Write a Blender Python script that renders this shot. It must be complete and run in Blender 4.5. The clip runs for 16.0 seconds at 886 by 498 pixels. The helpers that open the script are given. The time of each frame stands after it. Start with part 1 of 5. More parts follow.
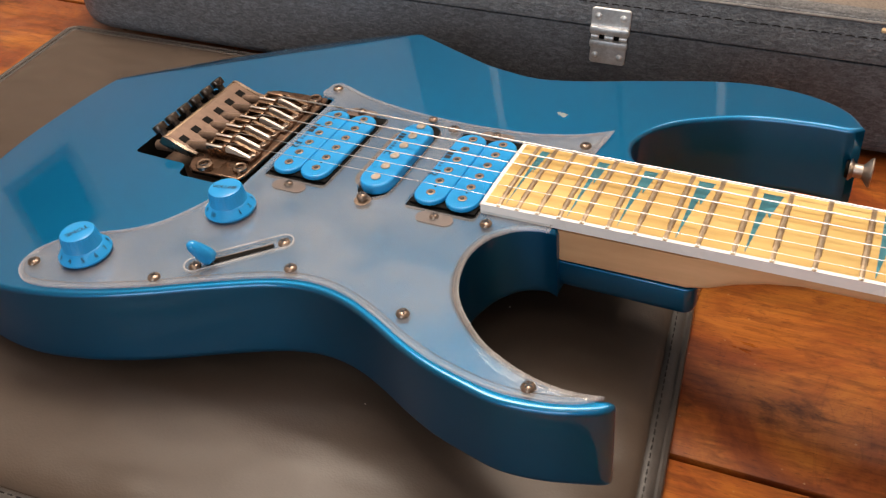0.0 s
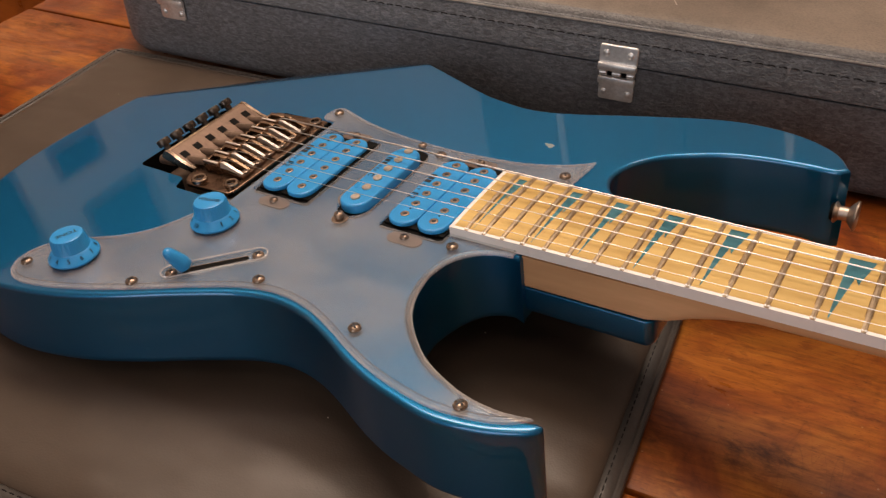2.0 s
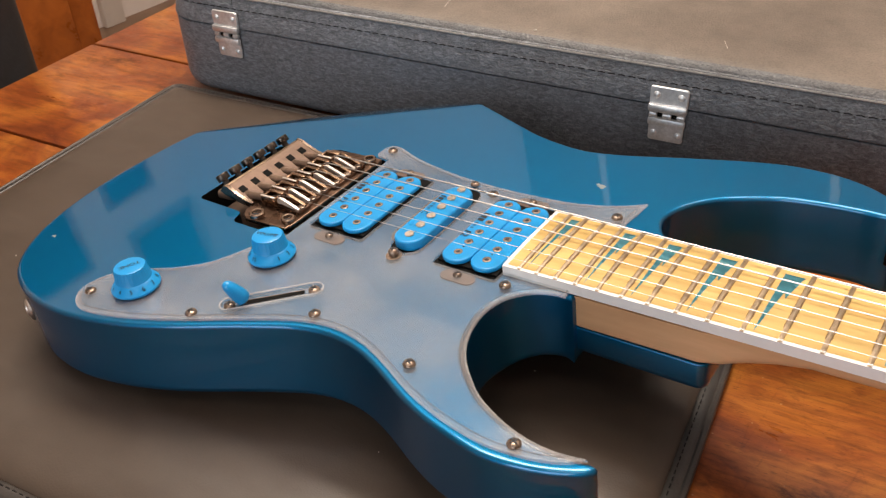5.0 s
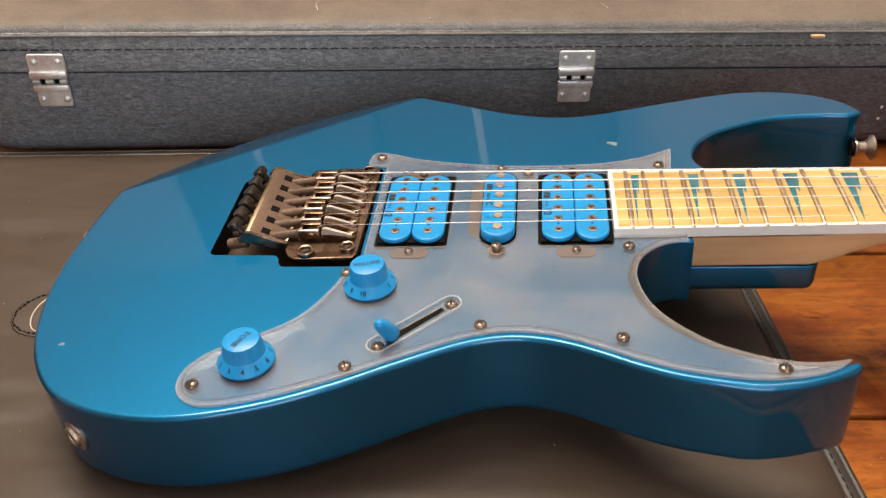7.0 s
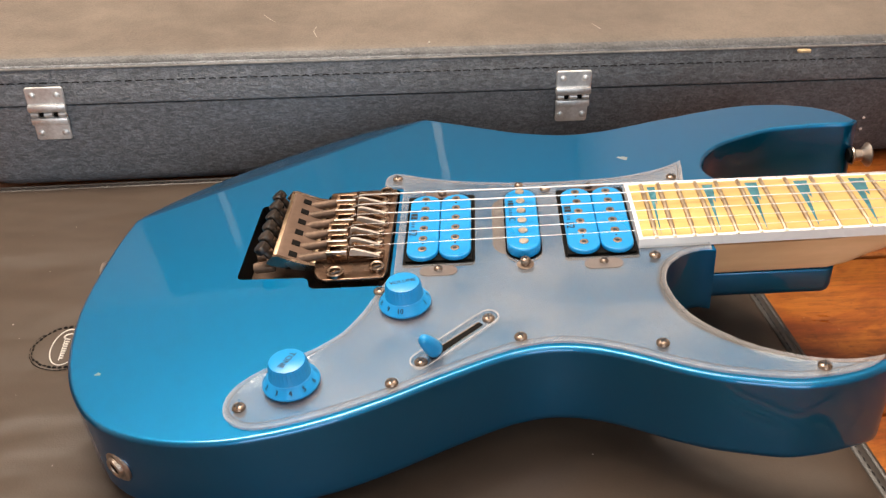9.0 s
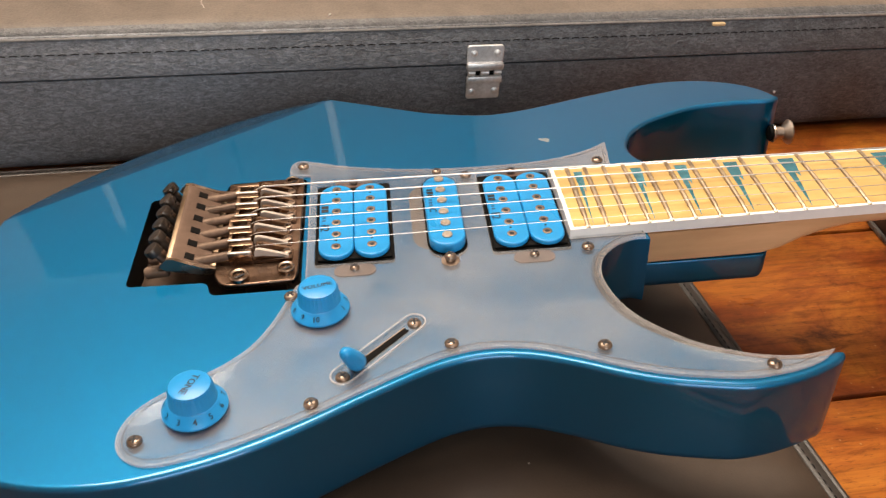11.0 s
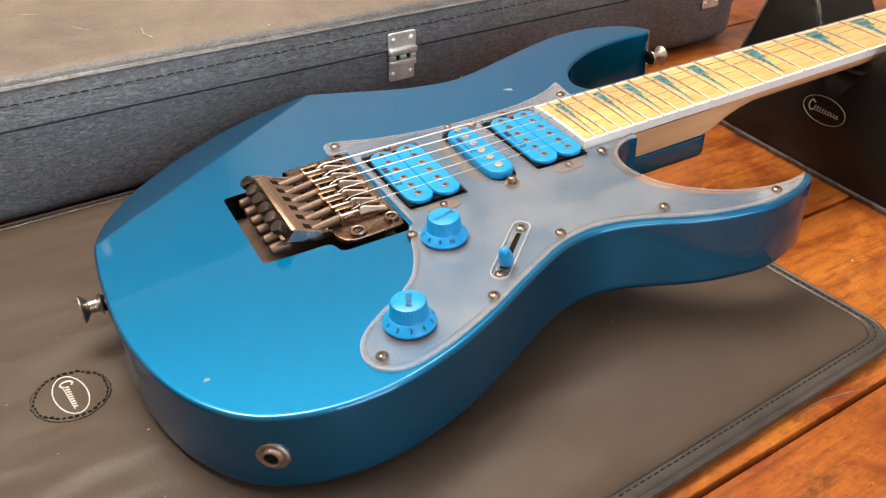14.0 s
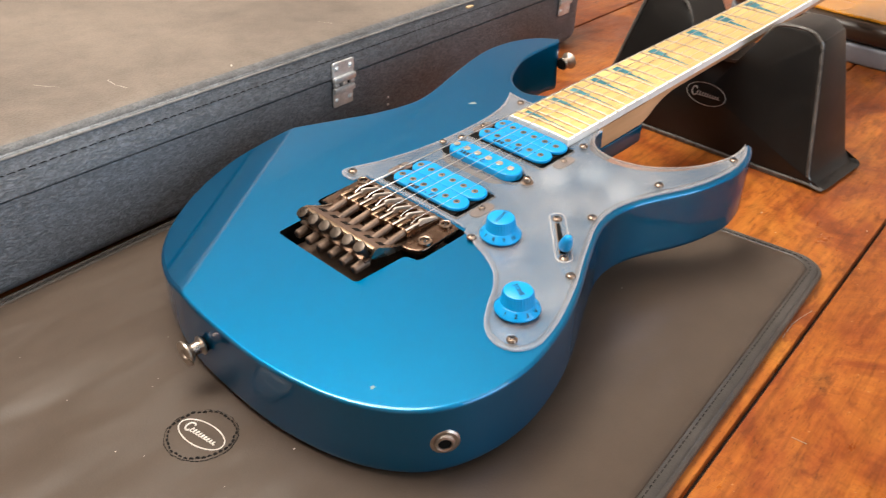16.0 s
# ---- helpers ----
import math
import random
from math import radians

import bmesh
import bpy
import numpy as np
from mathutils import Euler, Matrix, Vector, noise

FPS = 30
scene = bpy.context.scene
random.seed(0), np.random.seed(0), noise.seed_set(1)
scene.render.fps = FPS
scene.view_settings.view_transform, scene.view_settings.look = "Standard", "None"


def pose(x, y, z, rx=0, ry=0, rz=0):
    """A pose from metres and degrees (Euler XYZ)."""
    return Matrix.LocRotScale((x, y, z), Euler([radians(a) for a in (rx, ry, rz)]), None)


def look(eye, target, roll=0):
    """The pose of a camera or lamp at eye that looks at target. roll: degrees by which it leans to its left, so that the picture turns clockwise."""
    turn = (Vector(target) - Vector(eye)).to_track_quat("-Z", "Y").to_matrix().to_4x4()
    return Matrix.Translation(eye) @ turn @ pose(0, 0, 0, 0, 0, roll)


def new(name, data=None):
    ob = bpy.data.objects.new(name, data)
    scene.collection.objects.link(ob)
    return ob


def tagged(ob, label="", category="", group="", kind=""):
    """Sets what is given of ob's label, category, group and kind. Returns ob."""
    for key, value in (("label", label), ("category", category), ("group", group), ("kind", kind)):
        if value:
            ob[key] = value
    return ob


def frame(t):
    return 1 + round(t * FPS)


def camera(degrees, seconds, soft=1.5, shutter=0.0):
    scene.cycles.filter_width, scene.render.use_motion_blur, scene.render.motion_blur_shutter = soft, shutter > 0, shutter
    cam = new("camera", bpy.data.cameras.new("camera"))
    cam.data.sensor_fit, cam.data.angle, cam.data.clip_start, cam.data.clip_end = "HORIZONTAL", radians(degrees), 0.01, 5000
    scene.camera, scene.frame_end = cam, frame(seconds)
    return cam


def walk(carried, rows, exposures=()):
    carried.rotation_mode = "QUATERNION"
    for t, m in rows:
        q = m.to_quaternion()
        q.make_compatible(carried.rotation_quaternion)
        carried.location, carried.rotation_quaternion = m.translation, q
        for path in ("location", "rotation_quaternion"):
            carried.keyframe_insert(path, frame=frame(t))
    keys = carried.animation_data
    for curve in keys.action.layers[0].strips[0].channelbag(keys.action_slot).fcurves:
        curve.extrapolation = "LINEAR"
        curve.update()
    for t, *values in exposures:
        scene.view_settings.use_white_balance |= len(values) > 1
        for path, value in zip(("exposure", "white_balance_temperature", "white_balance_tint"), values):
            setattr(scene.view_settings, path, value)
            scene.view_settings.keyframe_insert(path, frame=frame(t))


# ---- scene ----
cam = camera(53.13, 16.0, soft=1.25, shutter=0.4)
PATH = [
    (0, (0.2838, -0.3427, 0.3547), (0.1120, -0.0041, 0.0293), -1.10),
    (0.5, (0.3141, -0.3360, 0.3480), (0.1307, 0.0017, 0.0283), -0.62),
    (1, (0.3330, -0.3191, 0.3451), (0.1454, 0.0202, 0.0293), -0.67),
    (1.5, (0.3370, -0.3204, 0.3496), (0.1415, 0.0167, 0.0363), -0.94),
    (2, (0.3346, -0.3275, 0.3513), (0.1200, 0.0035, 0.0441), -1.95),
    (2.5, (0.3409, -0.3266, 0.3529), (0.1166, 0.0025, 0.0506), -2.17),
    (3, (0.3439, -0.3260, 0.3539), (0.1163, 0.0037, 0.0547), -2.16),
    (3.5, (0.3457, -0.3277, 0.3565), (0.1118, -0.0003, 0.0597), -2.50),
    (4, (0.3494, -0.3308, 0.3587), (0.1087, -0.0061, 0.0644), -2.84),
    (4.5, (0.3469, -0.3327, 0.3587), (0.1024, -0.0090, 0.0664), -2.92),
    (4.7, (0.3458, -0.3324, 0.3584), (0.0998, -0.0090, 0.0670), -2.92),
    (6.8, (0.0956, -0.4047, 0.3479), (0.0524, -0.0021, 0.0546), 1.14),
    (7, (0.0893, -0.4128, 0.3473), (0.0554, -0.0079, 0.0559), 0.54),
    (7.5, (0.0702, -0.4311, 0.3618), (0.0482, -0.0222, 0.0748), 0.83),
    (8, (0.0601, -0.4323, 0.3612), (0.0407, -0.0200, 0.0791), 0.91),
    (8.5, (0.0566, -0.4300, 0.3561), (0.0410, -0.0158, 0.0764), 0.84),
    (9, (0.0507, -0.4230, 0.3449), (0.0420, -0.0074, 0.0671), 0.50),
    (9.2, (0.0454, -0.4195, 0.3380), (0.0471, -0.0040, 0.0599), 0.87),
    (11.3, (0.0346, -0.3700, 0.3312), (0.1024, 0.0316, 0.0412), 3.90),
    (11.5, (0.0059, -0.3643, 0.3308), (0.0882, 0.0353, 0.0418), 3.92),
    (12, (-0.1315, -0.3763, 0.3321), (-0.0010, 0.0130, 0.0468), 4.26),
    (12.5, (-0.1628, -0.3908, 0.3319), (0.0164, -0.0171, 0.0522), 5.85),
    (13, (-0.1543, -0.4122, 0.3314), (0.0457, -0.0466, 0.0549), 3.91),
    (13.5, (-0.1543, -0.4250, 0.3320), (0.0496, -0.0594, 0.0586), 2.58),
    (14, (-0.1757, -0.4264, 0.3314), (0.0303, -0.0601, 0.0605), 2.14),
    (14.5, (-0.1798, -0.4419, 0.3374), (0.0242, -0.0725, 0.0691), 1.75),
    (15, (-0.2096, -0.4447, 0.3358), (0.0115, -0.0834, 0.0700), 1.13),
    (15.5, (-0.3134, -0.3850, 0.3442), (-0.0330, -0.0658, 0.0805), 1.60),
    (16, (-0.3503, -0.3663, 0.3547), (-0.0354, -0.0784, 0.0941), 3.25),
]
EXPOSURES = [(0.0, -0.42, 6850, 12), (0.5, -0.84, 7700, 18.5), (1.0, -1.08, 8050, 20.5), (2.0, -0.93, 7600, 20), (3.0, -0.38, 6800, 12), (4.7, -0.33, 6650, 11), (7.0, -0.32, 6890, 10.5), (7.5, -0.1, 6800, 10), (9.0, -0.06, 6800, 10), (11.3, -0.26, 7200, 12), (12.0, -0.18, 7450, 12), (12.5, -0.02, 7450, 11), (13.5, 0.08, 6900, 9), (16.0, 0.16, 6250, 6)]
walk(cam, [(t, look(eye, target, roll)) for t, eye, target, roll in PATH], EXPOSURES)

# ---------------------------------------------------------------- light
world = bpy.data.worlds.new("world")
world.use_nodes = True
world.node_tree.nodes["Background"].inputs[0].default_value = (0.9, 0.85, 0.8, 1)
world.node_tree.nodes["Background"].inputs[1].default_value = 0.05
scene.world = world


def area_lamp(name, eye, target, size, power, colour, shape="DISK"):
    data = bpy.data.lights.new(name, "AREA")
    data.shape, data.size, data.energy, data.color = shape, size, power, colour
    ob = new(name, data)
    ob.matrix_world = look(eye, target)
    return ob


# unseen globes: the main overhead light, then one added to brighten the north-east wall
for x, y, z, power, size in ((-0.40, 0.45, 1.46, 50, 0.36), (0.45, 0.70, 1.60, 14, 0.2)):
    globe = bpy.data.lights.new("ceiling_and_fill_light", "POINT")
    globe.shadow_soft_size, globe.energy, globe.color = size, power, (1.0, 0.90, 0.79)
    new("ceiling_and_fill_light", globe).matrix_world = pose(x, y, z)
# unseen broad disc, added to spread the overhead light and soften its hot spot
area_lamp("overhead_soft_light", (-0.3, 0.35, 1.74), (-0.3, 0.35, 0), 1.1, 31, (1.0, 0.90, 0.79))
for x, y in ((1.87, 1.29), (1.98, 1.20), (1.95, 1.05)):
    area_lamp("spot_light", (x, y, 1.62), (x, y, 0), 0.11, 0.08, (1.0, 0.92, 0.85))
# unseen weak fill from the south, added for the neck's near side
area_lamp("ceiling_and_fill_light", (0.40, -0.80, 1.72), (0.30, -0.1, 0), 0.7, 4, (1.0, 0.95, 0.90))
# daylight in the window's opening, behind the camera
area_lamp("window_light", (0.35, -2.24, 0.85), (0.2, 0, 0.2), 1.2, 27, (0.77, 0.88, 1.0), "SQUARE")


# ---------------------------------------------------------------- materials
def material(name):
    m = bpy.data.materials.new(name)
    m.use_nodes = True
    return m, m.node_tree.nodes, m.node_tree.links, m.node_tree.nodes["Principled BSDF"]


def put(b, **kw):
    for k, v in kw.items():
        b.inputs[k.replace("_", " ")].default_value = (*v, 1) if isinstance(v, tuple) and len(v) == 3 else v


def coords(n, l, scale=(1, 1, 1), rot=(0, 0, 0), obj=True):
    c = n.new("ShaderNodeTexCoord")
    m = n.new("ShaderNodeMapping")
    m.inputs["Scale"].default_value = scale
    m.inputs["Rotation"].default_value = rot
    l.new(c.outputs["Object" if obj else "Generated"], m.inputs["Vector"])
    return m.outputs[0]


def noise_tex(n, l, vec, scale, detail=6, rough=0.6, distort=0.0):
    t = n.new("ShaderNodeTexNoise")
    put(t, Scale=scale, Detail=detail, Roughness=rough, Distortion=distort)
    l.new(vec, t.inputs["Vector"])
    return t.outputs["Fac"]


def ramp(n, l, fac, stops):
    r = n.new("ShaderNodeValToRGB")
    e = r.color_ramp.elements
    while len(e) < len(stops):
        e.new(0.5)
    for el, (p, c) in zip(e, stops):
        el.position, el.color = p, (*c, 1) if isinstance(c, tuple) else (c, c, c, 1)
    l.new(fac, r.inputs[0])
    return r.outputs[0]


def mixc(n, l, fac, a, b, mode="MIX"):
    m = n.new("ShaderNodeMix")
    m.data_type, m.blend_type = "RGBA", mode
    for sock, v in ((m.inputs["Factor"], fac), (m.inputs["A"], a), (m.inputs["B"], b)):
        if isinstance(v, (int, float)):
            sock.default_value = v
        elif isinstance(v, tuple):
            sock.default_value = (*v, 1)
        else:
            l.new(v, sock)
    return m.outputs["Result"]


def bump(n, l, b, height, strength, dist=0.001):
    k = n.new("ShaderNodeBump")
    put(k, Strength=strength, Distance=dist)
    l.new(height, k.inputs["Height"])
    l.new(k.outputs[0], b.inputs["Normal"])
    return k


def simple(name, colour, rough, metal=0.0, grain=60.0, vary=0.15, bumpy=0.0, rvary=0.12, **kw):
    """A plain surface with fine variation of colour, gloss and relief."""
    m, n, l, b = material(name)
    v = coords(n, l)
    f = noise_tex(n, l, v, grain)
    g = noise_tex(n, l, v, grain * 0.15, 3)
    f2 = mixc(n, l, 0.5, f, g)
    dark, light = tuple(c * (1 - vary) for c in colour), tuple(min(1, c * (1 + vary)) for c in colour)
    l.new(ramp(n, l, f2, [(0.3, dark), (0.7, light)]), b.inputs["Base Color"])
    l.new(ramp(n, l, g, [(0.3, max(0.02, rough - rvary)), (0.7, min(1, rough + rvary))]), b.inputs["Roughness"])
    put(b, Metallic=metal, **kw)
    if bumpy:
        bump(n, l, b, noise_tex(n, l, v, grain * 3), bumpy, 0.0005)
    return m


def paint():
    """Metallic blue lacquer under a clear coat, with faint flake."""
    m, n, l, b = material("blue_metallic_lacquer")
    v = coords(n, l)
    f = noise_tex(n, l, v, 2500, 2)
    g = noise_tex(n, l, v, 9, 4)
    c = mixc(n, l, f, (0.0, 0.120, 0.284), (0.001, 0.187, 0.402))
    c = mixc(n, l, ramp(n, l, g, [(0.35, 0.0), (0.7, 0.35)]), c, (0.0, 0.138, 0.29))
    l.new(c, b.inputs["Base Color"])
    put(b, Metallic=0.93, Roughness=0.46, Specular_Tint=(0.03, 0.16, 0.38), Coat_Weight=1.0, Coat_Roughness=0.035, Coat_IOR=1.5)
    k = n.new("ShaderNodeBump")
    put(k, Strength=0.03, Distance=0.0004)
    l.new(noise_tex(n, l, v, 160, 3), k.inputs["Height"])
    l.new(k.outputs[0], b.inputs["Coat Normal"])
    return m


def clear_plastic(name, haze, tint):
    """Scuffed clear acrylic: mostly see-through, a little milky, glossy on top."""
    m, n, l, b = material(name)
    n.remove(b)
    out = n["Material Output"]
    v = coords(n, l)
    t, d, g = n.new("ShaderNodeBsdfTransparent"), n.new("ShaderNodeBsdfDiffuse"), n.new("ShaderNodeBsdfGlossy")
    put(t, Color=(0.92, 0.95, 0.95))
    put(d, Color=tint)
    put(g, Color=(1.0, 1.0, 1.0), Roughness=0.08)
    sv = coords(n, l, (6, 700, 6), (0, 0, 0.02))
    sc = ramp(n, l, noise_tex(n, l, sv, 1.0, 2), [(0.62, 0.0), (0.78, 0.05)])
    cl = ramp(n, l, noise_tex(n, l, v, 18, 5), [(0.32, haze * 0.45), (0.72, haze * 2.4)])
    a = n.new("ShaderNodeMath")
    a.operation = "ADD"
    l.new(sc, a.inputs[0])
    l.new(cl, a.inputs[1])
    m1, m2, lw = n.new("ShaderNodeMixShader"), n.new("ShaderNodeMixShader"), n.new("ShaderNodeLayerWeight")
    p5, fr = n.new("ShaderNodeMath"), n.new("ShaderNodeMath")
    p5.operation, fr.operation = "POWER", "MULTIPLY_ADD"
    p5.inputs[1].default_value, fr.inputs[1].default_value, fr.inputs[2].default_value = 4.5, 0.85, 0.035
    l.new(lw.outputs["Facing"], p5.inputs[0])
    l.new(p5.outputs[0], fr.inputs[0])
    l.new(a.outputs[0], m1.inputs[0])
    l.new(t.outputs[0], m1.inputs[1])
    l.new(d.outputs[0], m1.inputs[2])
    l.new(fr.outputs[0], m2.inputs[0])
    l.new(m1.outputs[0], m2.inputs[1])
    l.new(g.outputs[0], m2.inputs[2])
    l.new(m2.outputs[0], out.inputs["Surface"])
    return m


def wood(name, dark, mid, light, rough, grain=(3, 70, 70), figure=1.0, coat=0.4, per_piece=0.25):
    m, n, l, b = material(name)
    v = coords(n, l, grain)
    f = noise_tex(n, l, v, 1.0, 8, 0.62, 1.2 * figure)
    blotch = noise_tex(n, l, coords(n, l, (3, 9, 9)), 2.2, 5, 0.6, 0.5)
    c = ramp(n, l, f, [(0.28, dark), (0.5, mid), (0.74, light)])
    c = mixc(n, l, ramp(n, l, blotch, [(0.35, 0.6), (0.62, 0.0)]), c, tuple(x * 0.75 for x in dark))
    oi = n.new("ShaderNodeObjectInfo")
    c = mixc(n, l, ramp(n, l, oi.outputs["Random"], [(0.0, 0.0), (1.0, per_piece)]), c, tuple(x * 0.8 for x in mid))
    l.new(c, b.inputs["Base Color"])
    l.new(ramp(n, l, blotch, [(0.3, rough - 0.07), (0.7, rough + 0.1)]), b.inputs["Roughness"])
    put(b, Coat_Weight=coat, Coat_Roughness=0.16, Specular_IOR_Level=0.32)
    bump(n, l, b, f, 0.12, 0.0006)
    return m


def table_wood():
    """Old varnished boards: blotched orange and red-brown, dark stains, scratches and specks."""
    m, n, l, b = material("worn_varnished_table_wood")
    oi = n.new("ShaderNodeObjectInfo")
    c0 = n.new("ShaderNodeTexCoord")
    off = n.new("ShaderNodeVectorMath")
    off.operation = "MULTIPLY_ADD"
    off.inputs[1].default_value = (1, 1, 1)
    cmb = n.new("ShaderNodeCombineXYZ")
    for k in (0, 1, 2):
        l.new(oi.outputs["Random"], cmb.inputs[k])
    big = n.new("ShaderNodeVectorMath")
    big.operation = "SCALE"
    big.inputs["Scale"].default_value = 7.0
    l.new(cmb.outputs[0], big.inputs[0])
    l.new(c0.outputs["Object"], off.inputs[0])
    l.new(big.outputs[0], off.inputs[2])

    def scaled(sx, sy, sz):
        q = n.new("ShaderNodeMapping")
        q.inputs["Scale"].default_value = (sx, sy, sz)
        l.new(off.outputs[0], q.inputs["Vector"])
        return q.outputs[0]

    blotch = noise_tex(n, l, scaled(9, 12, 12), 1.0, 9, 0.70, 0.9)
    grain = noise_tex(n, l, scaled(45, 150, 150), 1.0, 5, 0.65, 0.5)
    stain = noise_tex(n, l, scaled(13, 26, 26), 1.0, 8, 0.72, 0.2)
    c = ramp(n, l, blotch, [(0.31, (0.103, 0.020, 0.007)), (0.45, (0.232, 0.055, 0.011)), (0.57, (0.365, 0.112, 0.018)), (0.74, (0.47, 0.180, 0.028))])
    c = mixc(n, l, ramp(n, l, grain, [(0.34, 0.55), (0.50, 0.0)]), c, (0.10, 0.020, 0.004))
    streak = noise_tex(n, l, scaled(7, 210, 210), 1.0, 4, 0.7, 0.3)
    c = mixc(n, l, 0.55, c, ramp(n, l, streak, [(0.32, 0.45), (0.5, 1.0), (0.68, 1.35)]), "MULTIPLY")
    pores = noise_tex(n, l, scaled(160, 900, 900), 1.0, 2, 0.6)
    c = mixc(n, l, ramp(n, l, pores, [(0.30, 0.45), (0.40, 0.0)]), c, (0.035, 0.010, 0.004))
    c = mixc(n, l, ramp(n, l, stain, [(0.30, 0.9), (0.42, 0.0)]), c, (0.030, 0.007, 0.003))
    c = mixc(n, l, ramp(n, l, oi.outputs["Random"], [(0.0, 0.0), (1.0, 0.3)]), c, (0.17, 0.036, 0.005))
    sc = noise_tex(n, l, scaled(26, 3.2, 9), 1.0, 2, 0.5, 2.2)
    c = mixc(n, l, ramp(n, l, sc, [(0.4955, 0.0), (0.5, 0.25), (0.5045, 0.0)]), c, (0.05, 0.012, 0.004))
    vo = n.new("ShaderNodeTexVoronoi")
    put(vo, Scale=95.0)
    l.new(off.outputs[0], vo.inputs["Vector"])
    c = mixc(n, l, ramp(n, l, vo.outputs["Distance"], [(0.04, 0.4), (0.07, 0.0)]), c, (0.48, 0.30, 0.17))
    l.new(c, b.inputs["Base Color"])
    l.new(ramp(n, l, stain, [(0.3, 0.5), (0.65, 0.27)]), b.inputs["Roughness"])
    put(b, Specular_IOR_Level=0.28)
    bump(n, l, b, mixc(n, l, 0.5, grain, stain), 0.25, 0.0008)
    return m


def vinyl(name, colour, rough, pebble, strength, dust=0.0, dustc=(0.35, 0.28, 0.22), mottle=1.0, wrinkle=0.0, low_x_bright=0.0, wave=0.0):
    """Leather-grained vinyl, scuffed, with dust in it; wrinkle presses creases along x, shaded in the colour too, the
    low-x end's brightness can be put into the colour, wave lets it lie unevenly.
    """
    m, n, l, b = material(name)
    v = coords(n, l)
    vo = n.new("ShaderNodeTexVoronoi")
    put(vo, Scale=pebble)
    l.new(v, vo.inputs["Vector"])
    f, g = noise_tex(n, l, v, 45, 6, 0.65), noise_tex(n, l, v, 7, 4, 0.6)
    c = ramp(n, l, f, [(0.3, tuple(x * (1 - 0.28 * mottle) for x in colour)), (0.72, tuple(x * (1 + 0.35 * mottle) for x in colour))])
    c = mixc(n, l, ramp(n, l, g, [(0.35, dust * (1 - 0.6 * mottle)), (0.65, dust)]), c, dustc)
    h = mixc(n, l, 0.35, vo.outputs["Distance"], f)
    fine = noise_tex(n, l, v, 900, 3, 0.7)
    c = mixc(n, l, min(0.7, strength * 0.8), c, ramp(n, l, mixc(n, l, 0.5, h, fine), [(0.30, 0.55), (0.55, 1.3)]), "MULTIPLY")
    # brightness that falls off along x is put into the colour
    if low_x_bright:
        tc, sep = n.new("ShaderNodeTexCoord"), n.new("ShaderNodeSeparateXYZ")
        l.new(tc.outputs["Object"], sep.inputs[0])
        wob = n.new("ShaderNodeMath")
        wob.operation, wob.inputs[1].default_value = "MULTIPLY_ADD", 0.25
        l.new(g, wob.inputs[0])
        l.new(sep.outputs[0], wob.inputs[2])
        c = mixc(n, l, ramp(n, l, wob.outputs[0], [(0.0, low_x_bright), (0.28, 0.0)]), c, (0.27, 0.285, 0.31))
    if wrinkle:
        w = noise_tex(n, l, coords(n, l, (190, 190, 430)), 1.0, 4, 0.6, 1.0)
        h = mixc(n, l, 0.7, h, w)
        # crests lightened and creases darkened in the colour, as light would shade them
        c = mixc(n, l, wrinkle, c, ramp(n, l, w, [(0.34, 0.45), (0.48, 0.9), (0.66, 1.75)]), "MULTIPLY")
    l.new(c, b.inputs["Base Color"])
    l.new(ramp(n, l, g, [(0.3, rough - 0.08), (0.7, rough + 0.1)]), b.inputs["Roughness"])
    k = bump(n, l, b, h, strength, 0.0006 + 0.0026 * wrinkle)
    if wave:
        q = n.new("ShaderNodeBump")
        put(q, Strength=1.0, Distance=wave)
        l.new(noise_tex(n, l, coords(n, l, (10, 22, 10), (0, 0, 0.35)), 1.0, 2, 0.4), q.inputs["Height"])
        l.new(q.outputs[0], k.inputs["Normal"])
    return m


PAINT = paint()
PLASTIC_BLUE = simple("cyan_blue_plastic", (0.004, 0.285, 0.66), 0.32, grain=120, vary=0.05, rvary=0.06)
GUARD = clear_plastic("scuffed_clear_acrylic", 0.096, (0.64, 0.62, 0.63))
GUARD_EDGE = simple("frosted_acrylic_edge", (0.74, 0.72, 0.72), 0.25, grain=400, vary=0.2, Alpha=0.26)
CHAIR_TAN = simple("bare_backing_board", (0.50, 0.36, 0.20), 0.8, grain=500, vary=0.3)
RUST = simple("rust_brown_steel", (0.17, 0.112, 0.08), 0.5, 0.5, grain=420, vary=0.5, rvary=0.1)
BEZEL = simple("pale_acrylic_bead", (0.70, 0.67, 0.66), 0.3, grain=400, vary=0.25, Alpha=0.45)
BEVEL_BAND = simple("tan_bevel", (0.36, 0.32, 0.30), 0.3, grain=200, vary=0.35, Alpha=0.15)
BEVEL = simple("brown_bevel_line", (0.20, 0.16, 0.14), 0.5, grain=300, vary=0.4, Alpha=0.3)
LATCH = simple("worn_silver_latch", (0.84, 0.82, 0.80), 0.44, 0.75, grain=350, vary=0.3, rvary=0.1)
BUTTON = simple("dull_silver_button", (0.50, 0.43, 0.37), 0.34, 1.0, grain=300, vary=0.25)
NICKEL = simple("tarnished_nickel", (0.45, 0.345, 0.265), 0.24, 1.0, grain=300, vary=0.35, rvary=0.12)
PANEL_METAL = simple("worn_tan_plating", (0.165, 0.105, 0.076), 0.48, 0.5, grain=260, vary=0.3, rvary=0.1)
# brighter saddle metal: light caught on the near side, put into the colour
SADDLE_GLINT = simple("lit_side_nickel", (0.80, 0.71, 0.63), 0.32, 0.65, grain=300, vary=0.2, rvary=0.08)
